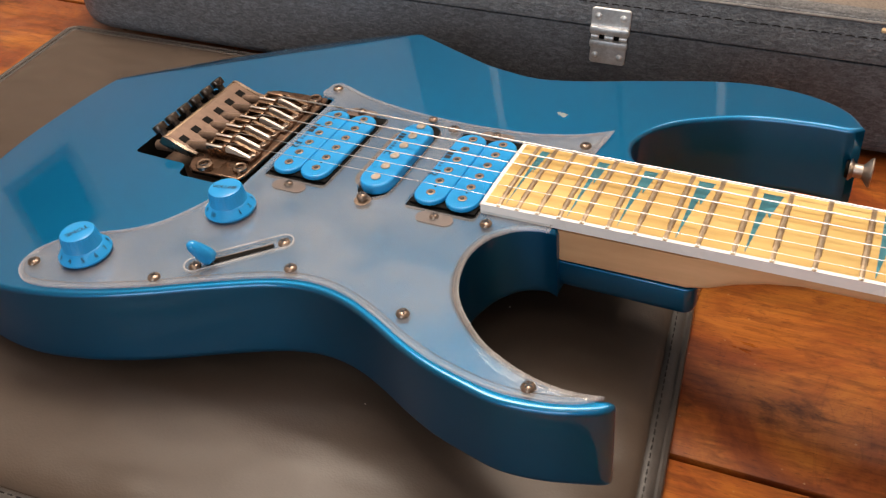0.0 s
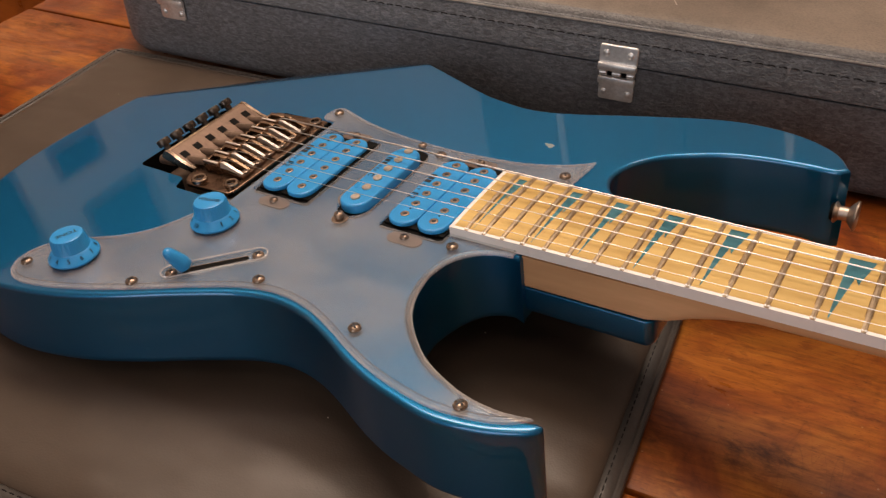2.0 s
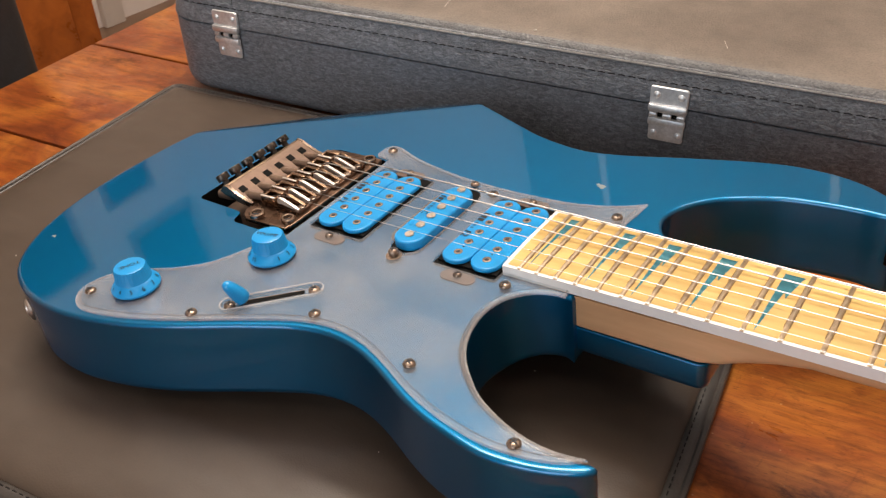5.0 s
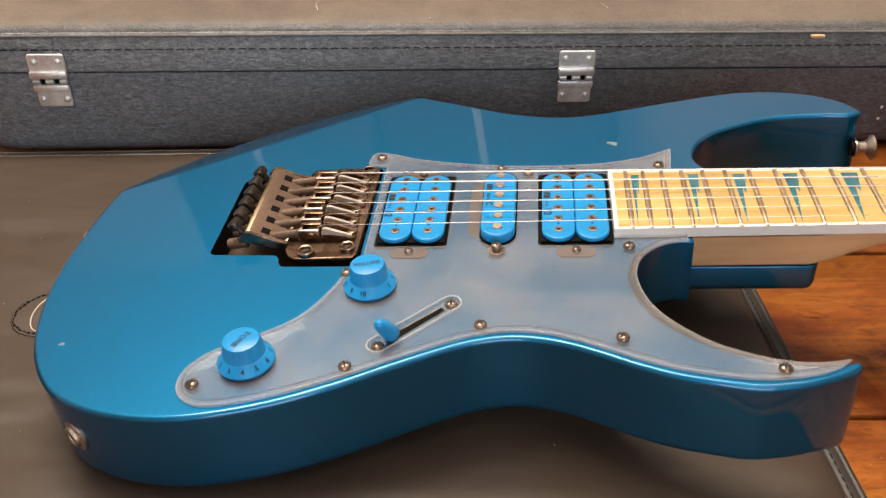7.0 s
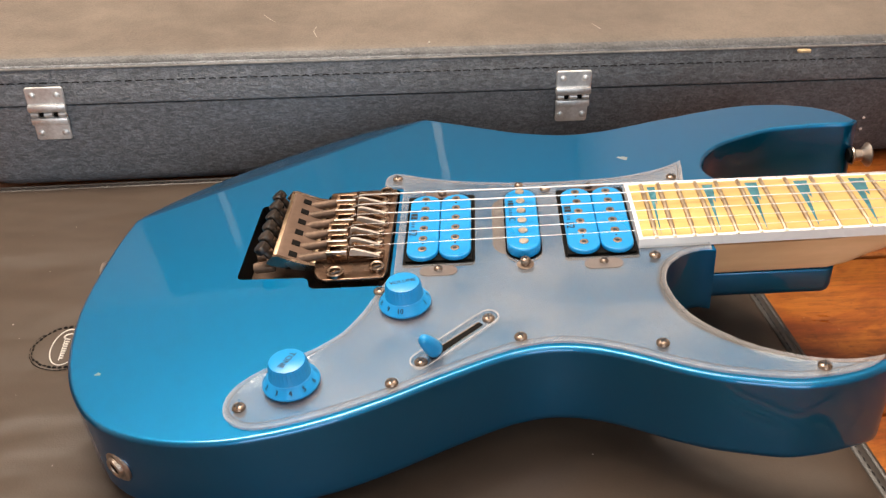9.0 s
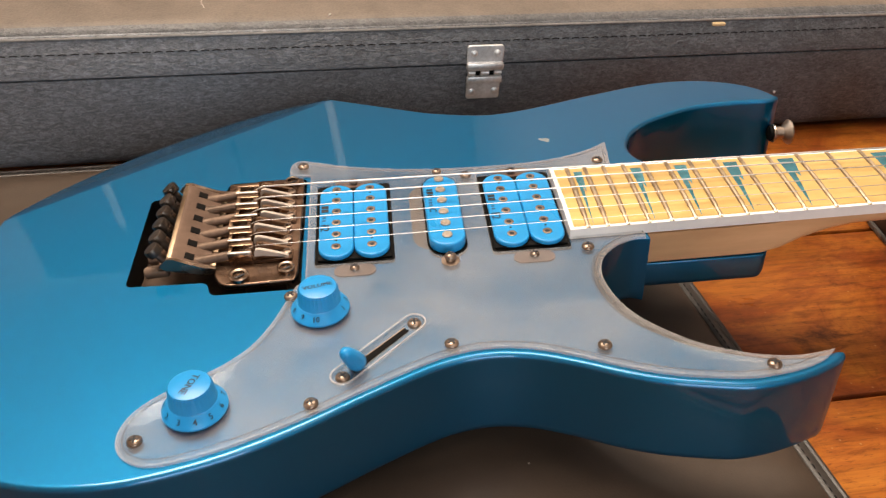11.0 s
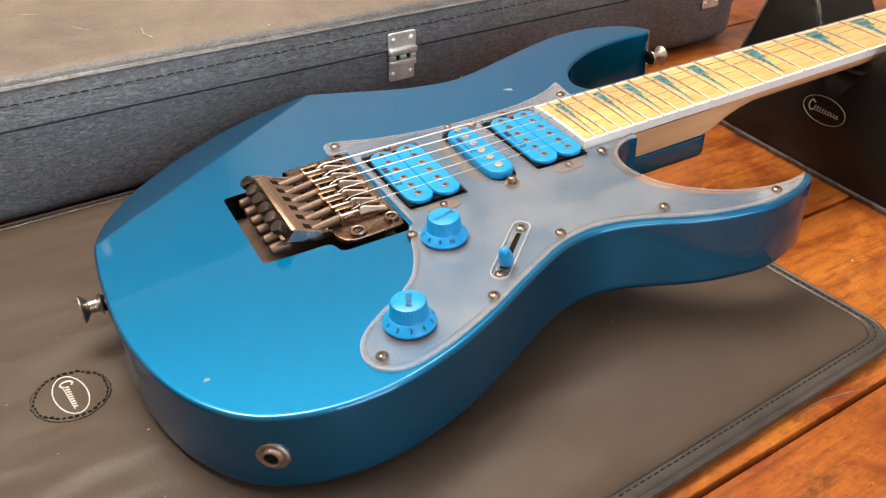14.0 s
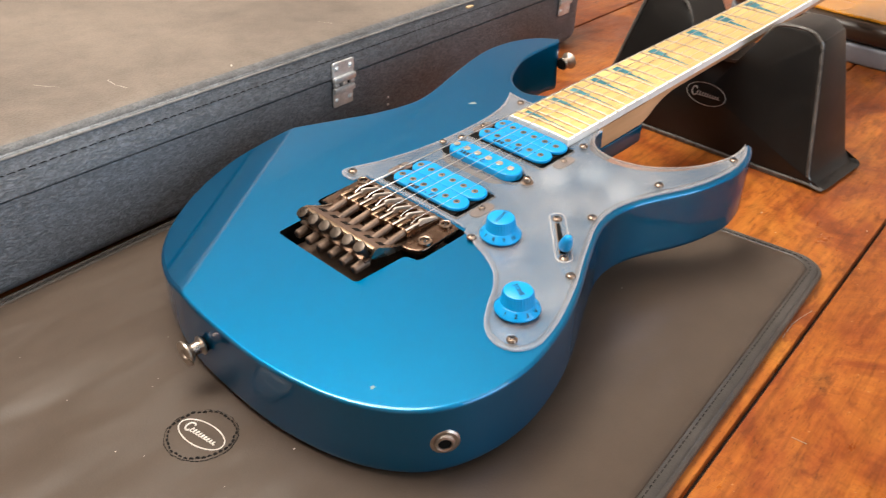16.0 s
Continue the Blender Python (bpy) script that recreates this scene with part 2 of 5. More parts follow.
SADDLE_TAN = simple("worn_tan_saddle", (0.36, 0.240, 0.160), 0.27, 1.0, grain=300, vary=0.3)
POLE = simple("dull_brown_pole", (0.27, 0.20, 0.155), 0.45, 0.8, grain=700, vary=0.4)
POLE_PALE = simple("pale_nickel_pole", (0.50, 0.42, 0.34), 0.38, 0.5, grain=700, vary=0.35)
DARK_METAL = simple("dark_cosmo_metal", (0.22, 0.142, 0.100), 0.30, 1.0, grain=260, vary=0.45, rvary=0.14)
TUNER_BLACK = simple("worn_black_metal", (0.10, 0.080, 0.066), 0.35, 0.9, grain=400, vary=0.4)
BRASSY = simple("worn_brassy_metal", (0.42, 0.31, 0.21), 0.38, 1.0, grain=260, vary=0.35)
RUSTY = simple("rusty_screw_metal", (0.30, 0.225, 0.175), 0.34, 0.9, grain=700, vary=0.45)
STEEL = simple("string_steel", (0.56, 0.53, 0.50), 0.34, 0.85, grain=900, vary=0.15)
FRET = simple("fret_wire", (0.50, 0.395, 0.28), 0.46, 0.8, grain=600, vary=0.25)
BLACK = simple("matt_black", (0.006, 0.0055, 0.005), 0.7, grain=80, vary=0.4, Specular_IOR_Level=0.1)
CAVITY = simple("dusty_cavity_floor", (0.085, 0.05, 0.032), 0.8, grain=240, vary=0.5)
INK_FAINT = simple("worn_ink", (0.02, 0.12, 0.26), 0.5, grain=200)
INK = simple("black_ink", (0.012, 0.014, 0.02), 0.5, grain=200)
FRET_BROWN = simple("brown_fret_edge", (0.30, 0.18, 0.07), 0.6, grain=700, vary=0.5)
ROUT = simple("brown_rout", (0.13, 0.080, 0.062), 0.5, grain=300, vary=0.3)
WHITE_BIND = simple("white_binding", (0.90, 0.87, 0.84), 0.3, grain=150, vary=0.05)
INLAY = simple("teal_inlay", (0.10, 0.375, 0.47), 0.25, grain=150, vary=0.2, Coat_Weight=1.0, Coat_Roughness=0.12)
MAPLE = wood("maple_board", (0.56, 0.340, 0.112), (0.80, 0.546, 0.195), (0.88, 0.652, 0.272), 0.34, (5, 90, 90), 0.22, 0.8)
NECK_WOOD = wood("neck_maple", (0.62, 0.335, 0.165), (0.79, 0.475, 0.26), (0.86, 0.56, 0.345), 0.4, (4, 60, 60), 0.5, 0.3)
TABLE = table_wood()
SEAM = simple("dark_seam", (0.012, 0.006, 0.004), 0.7, grain=200)
CHAIR_WOOD = wood("orange_chair_wood", (0.19, 0.040, 0.007), (0.36, 0.092, 0.014), (0.46, 0.13, 0.025), 0.32, (30, 4, 4), 1.0, 0.3)
MAT = vinyl("grey_brown_mat_vinyl", (0.060, 0.043, 0.032), 0.40, 900, 0.12, 0.045, (0.22, 0.145, 0.095), 0.22, wave=0.007)
MAT.node_tree.nodes["Principled BSDF"].inputs["Specular IOR Level"].default_value = 0.34
MAT_EDGE = vinyl("dark_mat_piping", (0.044, 0.038, 0.034), 0.36, 900, 0.2, 0.03)
THREAD = simple("black_thread", (0.017, 0.015, 0.014), 0.9, grain=900, vary=0.3, Specular_IOR_Level=0.1)
LOGO_DIM = simple("dull_grey_print", (0.30, 0.28, 0.26), 0.5, grain=900, vary=0.3)
LOGO = simple("pale_print", (0.66, 0.60, 0.54), 0.5, grain=900, vary=0.2)
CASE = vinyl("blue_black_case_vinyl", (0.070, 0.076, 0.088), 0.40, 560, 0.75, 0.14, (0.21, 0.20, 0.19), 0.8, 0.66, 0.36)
CASE_WORN = vinyl("worn_grey_case_edge", (0.062, 0.065, 0.070), 0.5, 560, 0.9, 0.16, (0.40, 0.36, 0.33), 1.0, 0.3)
BEAD = simple("pale_worn_bead", (0.24, 0.225, 0.21), 0.5, grain=300, vary=0.4)
CASE_TOP = vinyl("dusty_case_top_vinyl", (0.092, 0.074, 0.061), 0.55, 560, 0.6, 0.5, (0.245, 0.195, 0.155))
REST = vinyl("black_rest_vinyl", (0.006, 0.0057, 0.0054), 0.34, 700, 0.12, 0.012, (0.12, 0.10, 0.09))
REST.node_tree.nodes["Principled BSDF"].inputs["Specular IOR Level"].default_value = 0.36
REST_TRIM = simple("dark_rest_piping", (0.085, 0.078, 0.072), 0.30, grain=160, vary=0.7)
AMBER = simple("amber_lacquer", (0.62, 0.25, 0.012), 0.3, grain=20, vary=0.12, Coat_Weight=0.6)
AMBER_DARK = simple("dark_burst_edge", (0.035, 0.02, 0.012), 0.35, grain=60)
GREY_BLUE = simple("grey_side", (0.20, 0.205, 0.23), 0.4, grain=40, vary=0.2)
CEIL_PAINT = simple("white_ceiling_paint", (0.87, 0.84, 0.80), 0.8, grain=25, vary=0.03)
WALL_PAINT = simple("warm_wall_paint", (0.82, 0.74, 0.69), 0.75, grain=18, vary=0.05)
FLOOR_TILE = simple("brown_floor", (0.22, 0.13, 0.08), 0.4, grain=8, vary=0.25)
DARK_BLOCK_WOOD = wood("dark_block_wood", (0.12, 0.075, 0.05), (0.20, 0.135, 0.095), (0.26, 0.18, 0.13), 0.5, (30, 30, 3), 0.6, 0.1)
DARK_WALL = simple("dull_brown_wall", (0.42, 0.36, 0.31), 0.75, grain=18, vary=0.1)
TRIM_PAINT = simple("white_trim_paint", (0.72, 0.66, 0.60), 0.5, grain=20, vary=0.05)
CHAIR_BLACK = vinyl("black_chair_leather", (0.022, 0.022, 0.024), 0.5, 500, 0.3, 0.05)


# ---------------------------------------------------------------- mesh helpers
def part(name, bm, mat, parent=None, label="", smooth=35.0, mats=()):
    """Links a bmesh as one mesh object, under a thing or a part."""
    me = bpy.data.meshes.new(name)
    bmesh.ops.recalc_face_normals(bm, faces=bm.faces)
    bm.to_mesh(me)
    bm.free()
    for m in (mat, *mats):
        me.materials.append(m)
    if smooth:
        me.polygons.foreach_set("use_smooth", [True] * len(me.polygons))
        me.set_sharp_from_angle(angle=radians(smooth))
    ob = new(name, me)
    if parent is not None:
        ob.parent = parent
    if label:
        ob["label"] = label
    return ob


def thing(name, label, category, m=None, group="", kind=""):
    ob = new(name)
    if m is not None:
        ob.matrix_world = m
    return tagged(ob, label, category, group, kind)


def spline(points, steps=6, closed=False):
    """A smooth line through the points."""
    p = np.array(points, float)
    n = len(p)
    out = []
    for i in range(n if closed else n - 1):
        a, b, c, d = (p[(i + k) % n] if closed else p[min(max(i + k, 0), n - 1)] for k in (-1, 0, 1, 2))
        for t in np.arange(steps) / steps:
            out.append(0.5 * (2 * b + (c - a) * t + (2 * a - 5 * b + 4 * c - d) * t * t + (3 * b - a - 3 * c + d) * t ** 3))
    if not closed:
        out.append(p[-1])
    return np.array(out)


def ring_normals(loop):
    """Outward normals of a closed loop in the plane."""
    a = loop - np.roll(loop, 1, 0)
    b = np.roll(loop, -1, 0) - loop
    a /= np.linalg.norm(a, axis=1)[:, None] + 1e-12
    b /= np.linalg.norm(b, axis=1)[:, None] + 1e-12
    t = a + b
    t /= np.linalg.norm(t, axis=1)[:, None] + 1e-12
    area = np.sum(loop[:, 0] * np.roll(loop[:, 1], -1) - loop[:, 1] * np.roll(loop[:, 0], -1))
    s = 1 if area > 0 else -1
    return np.stack([t[:, 1], -t[:, 0]], 1) * s


def loop_verts(bm, loop, z):
    zz = np.broadcast_to(z, len(loop))
    return [bm.verts.new((float(x), float(y), float(h))) for (x, y), h in zip(loop, zz)]


def bridge(bm, a, b, mi=0):
    n = len(a)
    for i in range(n):
        f = bm.faces.new((a[i], a[(i + 1) % n], b[(i + 1) % n], b[i]))
        f.material_index = mi


def fill(bm, loops, mi=0):
    """Fills one outer loop, less the inner loops."""
    edges = []
    for lp in loops:
        for i in range(len(lp)):
            e = bm.edges.get((lp[i], lp[(i + 1) % len(lp)])) or bm.edges.new((lp[i], lp[(i + 1) % len(lp)]))
            edges.append(e)
    for g in bmesh.ops.triangle_fill(bm, use_beauty=True, use_dissolve=False, edges=edges)["geom"]:
        if isinstance(g, bmesh.types.BMFace):
            g.material_index = mi


def slab(outline, z0, z1, r=0.0, bm=None, rb=None, holes=(), steps=3, mi_side=0):
    """A flat plate with rounded rims and holes through it."""
    bm = bm or bmesh.new()
    o = np.array(outline, float)
    nn = ring_normals(o)
    rb = r if rb is None else rb
    prof = [(r * (1 - math.sin(a)), z1 - r * (1 - math.cos(a))) for a in np.linspace(0, math.pi / 2, steps + 1)] if r else [(0, z1)]
    if r:
        prof.insert(0, (r + 0.0004, z1))
    prof += [(rb * (1 - math.cos(a)), z0 + rb * (1 - math.sin(a))) for a in np.linspace(0, math.pi / 2, steps + 1)] if rb else [(0, z0)]
    rings = [loop_verts(bm, o - nn * i, z) for i, z in prof]
    for a, b in zip(rings, rings[1:]):
        bridge(bm, a, b, mi_side)
    tops, bots = [rings[0]], [rings[-1]]
    for h in holes:
        a, b = loop_verts(bm, h, z1), loop_verts(bm, h, z0)
        bridge(bm, a, b, mi_side)
        tops.append(a)
        bots.append(b)
    fill(bm, tops)
    fill(bm, bots)
    return bm


def rounded_rect(x0, x1, y0, y1, r, k=5):
    out = []
    for cx, cy, a0 in ((x1 - r, y1 - r, 0), (x0 + r, y1 - r, 90), (x0 + r, y0 + r, 180), (x1 - r, y0 + r, 270)):
        for a in np.linspace(a0, a0 + 90, k + 1):
            out.append((cx + r * math.cos(radians(a)), cy + r * math.sin(radians(a))))
    return np.array(out)


def stadium(cx, cy, hl, w, k=10):
    """A long round-ended shape along y."""
    out = []
    for sy, a0 in ((1, 0), (-1, 180)):
        for a in np.linspace(a0, a0 + 180, k + 1):
            out.append((cx + w * math.cos(radians(a)), cy + sy * (hl - w) + w * math.sin(radians(a))))
    return np.array(out)


def lathe(profile, seg=24, m=None, bm=None, flute=0, depth=0.0, span=(0, 99)):
    """Turns (radius, height) points round the z axis; flute cuts ribs into the wall between the span's points."""
    bm = bm or bmesh.new()
    rings = []
    for i, (r, z) in enumerate(profile):
        ring = []
        for s in range(seg):
            a = 2 * math.pi * s / seg
            rr = r - (depth if flute and span[0] <= i <= span[1] and s % 2 else 0)
            v = Vector((rr * math.cos(a), rr * math.sin(a), z))
            ring.append(bm.verts.new(m @ v if m is not None else v))
        rings.append(ring)
    for a, b in zip(rings, rings[1:]):
        bridge(bm, a, b)
    for r in (rings[0], rings[-1]):
        bm.faces.new(r)
    return bm


def rod(a, b, r, seg=12, bm=None, r2=None):
    a, b = Vector(a), Vector(b)
    q = (b - a).to_track_quat("Z", "Y").to_matrix().to_4x4()
    ln = (b - a).length
    c = min(r * 0.2, ln * 0.2)
    r2 = r if r2 is None else r2
    return lathe([(r - c, 0), (r, c), (r2, ln - c), (r2 - c, ln)], seg, Matrix.Translation(a) @ q, bm)


def box(x0, x1, y0, y1, z0, z1, bevel=0.0, m=None, bm=None, seg=2):
    own = bmesh.new()
    vs = bmesh.ops.create_cube(own, size=1)["verts"]
    for v in vs:
        v.co = Vector(((x0 + x1) / 2 + v.co.x * (x1 - x0), (y0 + y1) / 2 + v.co.y * (y1 - y0), (z0 + z1) / 2 + v.co.z * (z1 - z0)))
    if bevel:
        bmesh.ops.bevel(own, geom=own.edges[:], offset=bevel, segments=seg, affect="EDGES", profile=0.5)
    if m is not None:
        own.transform(m)
    if bm is None:
        return own
    return merge(bm, own)


def merge(bm, other):
    me = bpy.data.meshes.new("tmp")
    other.to_mesh(me)
    other.free()
    bm.from_mesh(me)
    bpy.data.meshes.remove(me)
    return bm


def sweep(points, r, seg=8, bm=None, radii=None):
    """A tube along a line of points."""
    bm = bm or bmesh.new()
    p = [Vector(q) for q in points]
    rings = []
    for i, q in enumerate(p):
        t = (p[min(i + 1, len(p) - 1)] - p[max(i - 1, 0)]).normalized()
        u = t.orthogonal().normalized() if abs(t.z) > 0.9 else t.cross(Vector((0, 0, 1))).normalized()
        v = t.cross(u)
        rr = radii[i] if radii else r
        rings.append([bm.verts.new(q + rr * (math.cos(2 * math.pi * s / seg) * u + math.sin(2 * math.pi * s / seg) * v)) for s in range(seg)])
    for a, b in zip(rings, rings[1:]):
        bridge(bm, a, b)
    bm.faces.new(rings[0])
    bm.faces.new(rings[-1])
    return bm


def extrude_profile(profile, y0, y1, thick=0.0, bm=None):
    """A line of (x, z) points, made thick, drawn out along y."""
    bm = bm or bmesh.new()
    p = np.array(profile, float)
    t = np.gradient(p, axis=0)
    t /= np.linalg.norm(t, axis=1)[:, None]
    nn = np.stack([-t[:, 1], t[:, 0]], 1)
    loop = np.concatenate([p, (p - nn * thick)[::-1]]) if thick else p
    a = [bm.verts.new((x, y0, z)) for x, z in loop]
    b = [bm.verts.new((x, y1, z)) for x, z in loop]
    bridge(bm, a, b)
    n = len(p)
    if thick:
        for side in (a, b):
            for i in range(n - 1):
                bm.faces.new((side[i], side[i + 1], side[2 * n - 2 - i], side[2 * n - 1 - i]))
    else:
        bm.faces.new(a)
        bm.faces.new(b)
    return bm


def lettering(name, text, size, m, mat, parent, label=""):
    """Printed characters as a thin mesh, standing at the pose m."""
    cu = bpy.data.curves.new(name, "FONT")
    cu.body, cu.size, cu.align_x, cu.align_y, cu.resolution_u = text, size, "CENTER", "CENTER", 2
    tmp = bpy.data.objects.new(name, cu)
    me = bpy.data.meshes.new_from_object(tmp)
    bpy.data.objects.remove(tmp)
    bm = bmesh.new()
    for k, dx in enumerate((-0.02, 0.0, 0.02)):
        me2 = me.copy()
        me2.transform(m @ Matrix.Translation((dx * size, 0, 0.00001 * k)))
        bm.from_mesh(me2)
        bpy.data.meshes.remove(me2)
    bpy.data.meshes.remove(me)
    return part(name, bm, mat, parent, label, smooth=0)


# ---------------------------------------------------------------- room
def room():
    x0, x1, y0, y1, z0, z1 = -2.3, 2.6, -2.2, 2.3, -0.75, 1.78
    w = 0.12
    for name, b, mat in (
        ("wall_north", (x0 - w, x1 + w, y1, y1 + w, z0, z1), WALL_PAINT),
        ("wall_west", (x0 - w, x0, y0, y1, z0, z1), WALL_PAINT),
        ("wall_east", (x1, x1 + w, y0, y1, z0, z1), WALL_PAINT),
        ("floor", (x0 - w, x1 + w, y0 - w, y1 + w, z0 - 0.1, z0), FLOOR_TILE),
        ("ceiling", (x0 - w, x1 + w, y0 - w, y1 + w, z1, z1 + 0.1), CEIL_PAINT),
    ):
        tagged(part(name, box(*b), mat, smooth=0), kind="structure", label="plain painted " + name.split("_")[0], category=name.split("_")[0])
    # south wall with its window opening
    wx0, wx1, wz0, wz1 = -0.30, 1.00, 0.22, 1.48
    bm = slab(np.array([(x0 - w, z0), (x1 + w, z0), (x1 + w, z1), (x0 - w, z1)]), 0, w, holes=[np.array([(wx0, wz0), (wx1, wz0), (wx1, wz1), (wx0, wz1)])])
    bm.transform(Matrix.Translation((0, y0, 0)) @ Matrix.Rotation(math.pi / 2, 4, "X"))
    tagged(part("wall_south", bm, DARK_WALL, smooth=0), "dull brown wall with a window opening", "wall", kind="structure")
    win = thing("window_1", "white framed window with a bright pale pane", "window", pose(0, y0, 0), kind="structure")
    for b in ((wx0, wx1, -0.09, -0.05, wz0, wz0 + 0.05), (wx0, wx1, -0.09, -0.05, wz1 - 0.05, wz1), (wx0, wx0 + 0.05, -0.09, -0.05, wz0 + 0.0505, wz1 - 0.0505), (wx1 - 0.05, wx1, -0.09, -0.05, wz0 + 0.0505, wz1 - 0.0505), (0.325, 0.375, -0.09, -0.05, wz0 + 0.0505, wz1 - 0.0505)):
        part("window_frame", box(*b, 0.004), TRIM_PAINT, win)
    # unseen dark block, shaped as a wardrobe, added to darken the lacquer's reflection
    wd = thing("wardrobe", "tall dark brown wardrobe form, added for a dark band in the reflections", "wardrobe", pose(-0.48, y1 - 0.004, z0))
    part("carcass", box(-0.72, 0.72, -0.30, 0.0, 0.0, 2.30, 0.006), DARK_BLOCK_WOOD, wd)
    for xa, xb in ((-0.71, -0.005), (0.005, 0.71)):
        leaf = part("door", box(xa, xb, -0.32, -0.3005, 0.08, 2.26, 0.004), DARK_BLOCK_WOOD, wd)
        # pale strip, added to put a light streak into the lacquer's reflection
        part("streak_strip", box(xa + 0.29, xa + 0.315, -0.332, -0.3285, 0.22, 2.10, 0.001), TRIM_PAINT, leaf, "pale strip added for a streak in the reflections")
        part("panel", box(xa + 0.1, xb - 0.1, -0.328, -0.3205, 0.2, 2.12, 0.004), DARK_BLOCK_WOOD, leaf)
    # unseen dark framed panels, added for the dark shapes reflected in the lacquer
    for m, w2, h2 in ((pose(x0 + 0.012, 0.77, 1.08, 90, 0, 90), 0.13, 0.13), (pose(x0 + 0.012, 1.22, 1.35, 90, 0, 90), 0.12, 0.13), (pose(x0 + 0.012, 1.15, 1.02, 90, 0, 90), 0.08, 0.04)):
        pic = thing("dark_framed_panel", "dark framed panel on the wall, added for a dark reflection", "picture", m, group="pictures on the walls")
        part("dark_panel", box(-w2, w2, -h2, h2, -0.008, 0.002), BLACK, pic)
        for b in ((-w2 - 0.02, w2 + 0.02, h2 + 0.0005, h2 + 0.02), (-w2 - 0.02, w2 + 0.02, -h2 - 0.02, -h2 - 0.0005), (-w2 - 0.02, -w2 - 0.0005, -h2, h2), (w2 + 0.0005, w2 + 0.02, -h2, h2)):
            part("picture_frame", box(*b, -0.008, 0.012, 0.002), CHAIR_WOOD, pic)
    part("window_sill", box(wx0 - 0.04, wx1 + 0.04, 0.0, 0.06, wz0 - 0.03, wz0, 0.004), TRIM_PAINT, win)


room()

# ---------------------------------------------------------------- table
TABLE_TURN = pose(0, 0, 0, 0, 0, 6.2)


def table():
    top = thing("table", "red-brown varnished plank table with dark grooves", "table", TABLE_TURN)
    seams = [-0.79, -0.645, -0.50, -0.375, -0.235, -0.092, 0.057, 0.235, 0.38, 0.53, 0.68]
    left, right = -0.467, 1.25
    part("core", box(left + 0.004, right - 0.004, seams[0] + 0.004, seams[-1] - 0.004, -0.036, -0.006, 0.002), SEAM, top)
    for a, b in zip(seams, seams[1:]):
        part("plank", box(left, right, a + 0.0014, b - 0.0014, -0.03, 0.0, 0.0016), TABLE, top)
    part("apron", box(left + 0.06, right - 0.06, seams[0] + 0.06, seams[-1] - 0.06, -0.11, -0.0365, 0.004), TABLE, top)
    for x in (left + 0.1, right - 0.1):
        for y in (seams[0] + 0.1, seams[-1] - 0.1):
            part("leg", box(x - 0.035, x + 0.035, y - 0.035, y + 0.035, -0.75, -0.1105, 0.006), TABLE, top)


table()

# ---------------------------------------------------------------- padded mat
MAT_POSE = pose(-0.0228 - 0.0046 * math.sin(radians(7.6)), -0.0245 + 0.0046 * math.cos(radians(7.6)), 0, 0, 0, 7.6)
MAT_TOP = 0.0125


def mat():
    hl, hw = 0.2748, 0.2089
    top = thing("padded_mat", "grey-brown padded vinyl mat with stitched rim, lying on the table", "mat", MAT_POSE)
    corners = ((1, 1, 0.020, 0), (-1, 1, 0.009, 90), (-1, -1, 0.020, 180), (1, -1, 0.023, 270))

    def inset(i):
        out = []
        for sx, sy, r, a0 in corners:
            r = max(r - i * 0.6, 0.002)
            for a in np.linspace(a0, a0 + 90, 9):
                out.append((sx * (hl - i - r) + r * math.cos(radians(a)), sy * (hw - i - r) + r * math.sin(radians(a))))
        return np.array(out)

    o = inset(0.0)
    nn = ring_normals(o)
    bm = bmesh.new()
    prof = [(0.0, 0.002), (0.0, 0.0045), (0.0010, 0.0062), (0.0026, 0.0072), (0.0050, 0.0078), (0.0082, 0.0079), (0.0088, 0.0070), (0.0096, 0.0082), (0.013, 0.0098), (0.019, 0.0115), (0.026, 0.0123), (0.036, MAT_TOP)]
    rings = [loop_verts(bm, inset(i), z) for i, z in prof]
    for k, (a, b) in enumerate(zip(rings, rings[1:])):
        bridge(bm, a, b, 1 if k < 6 else 0)
    bm.faces.new(rings[-1])
    low = loop_verts(bm, o - nn * 0.004, 0.0)
    bridge(bm, low, rings[0], 1)
    bm.faces.new(low)
    part("pad", bm, MAT, top, smooth=60, mats=(MAT_EDGE,))
    bm = sweep([(*q, 0.0042) for q in np.concatenate([o, o[:1]])], 0.0026, 8)
    part("piping", bm, MAT_EDGE, top, "dark rolled piping")
    # stitches along the rim
    bm = bmesh.new()
    inner = o - nn * 0.0062
    per = np.concatenate([inner, inner[:1]])
    d = np.r_[0, np.cumsum(np.linalg.norm(np.diff(per, axis=0), axis=1))]
    for s in np.arange(0, d[-1], 0.0048):
        p = [np.array([np.interp(s + k, d, per[:, i]) for i in (0, 1)]) for k in (0, 0.003)]
        sweep([(*p[0], 0.0077), (*(p[0] + p[1]) / 2, 0.0082), (*p[1], 0.0077)], 0.00035, 5, bm)
    tagged(part("stitching", bm, THREAD, top, "black stitches"), kind="stuff")


mat()


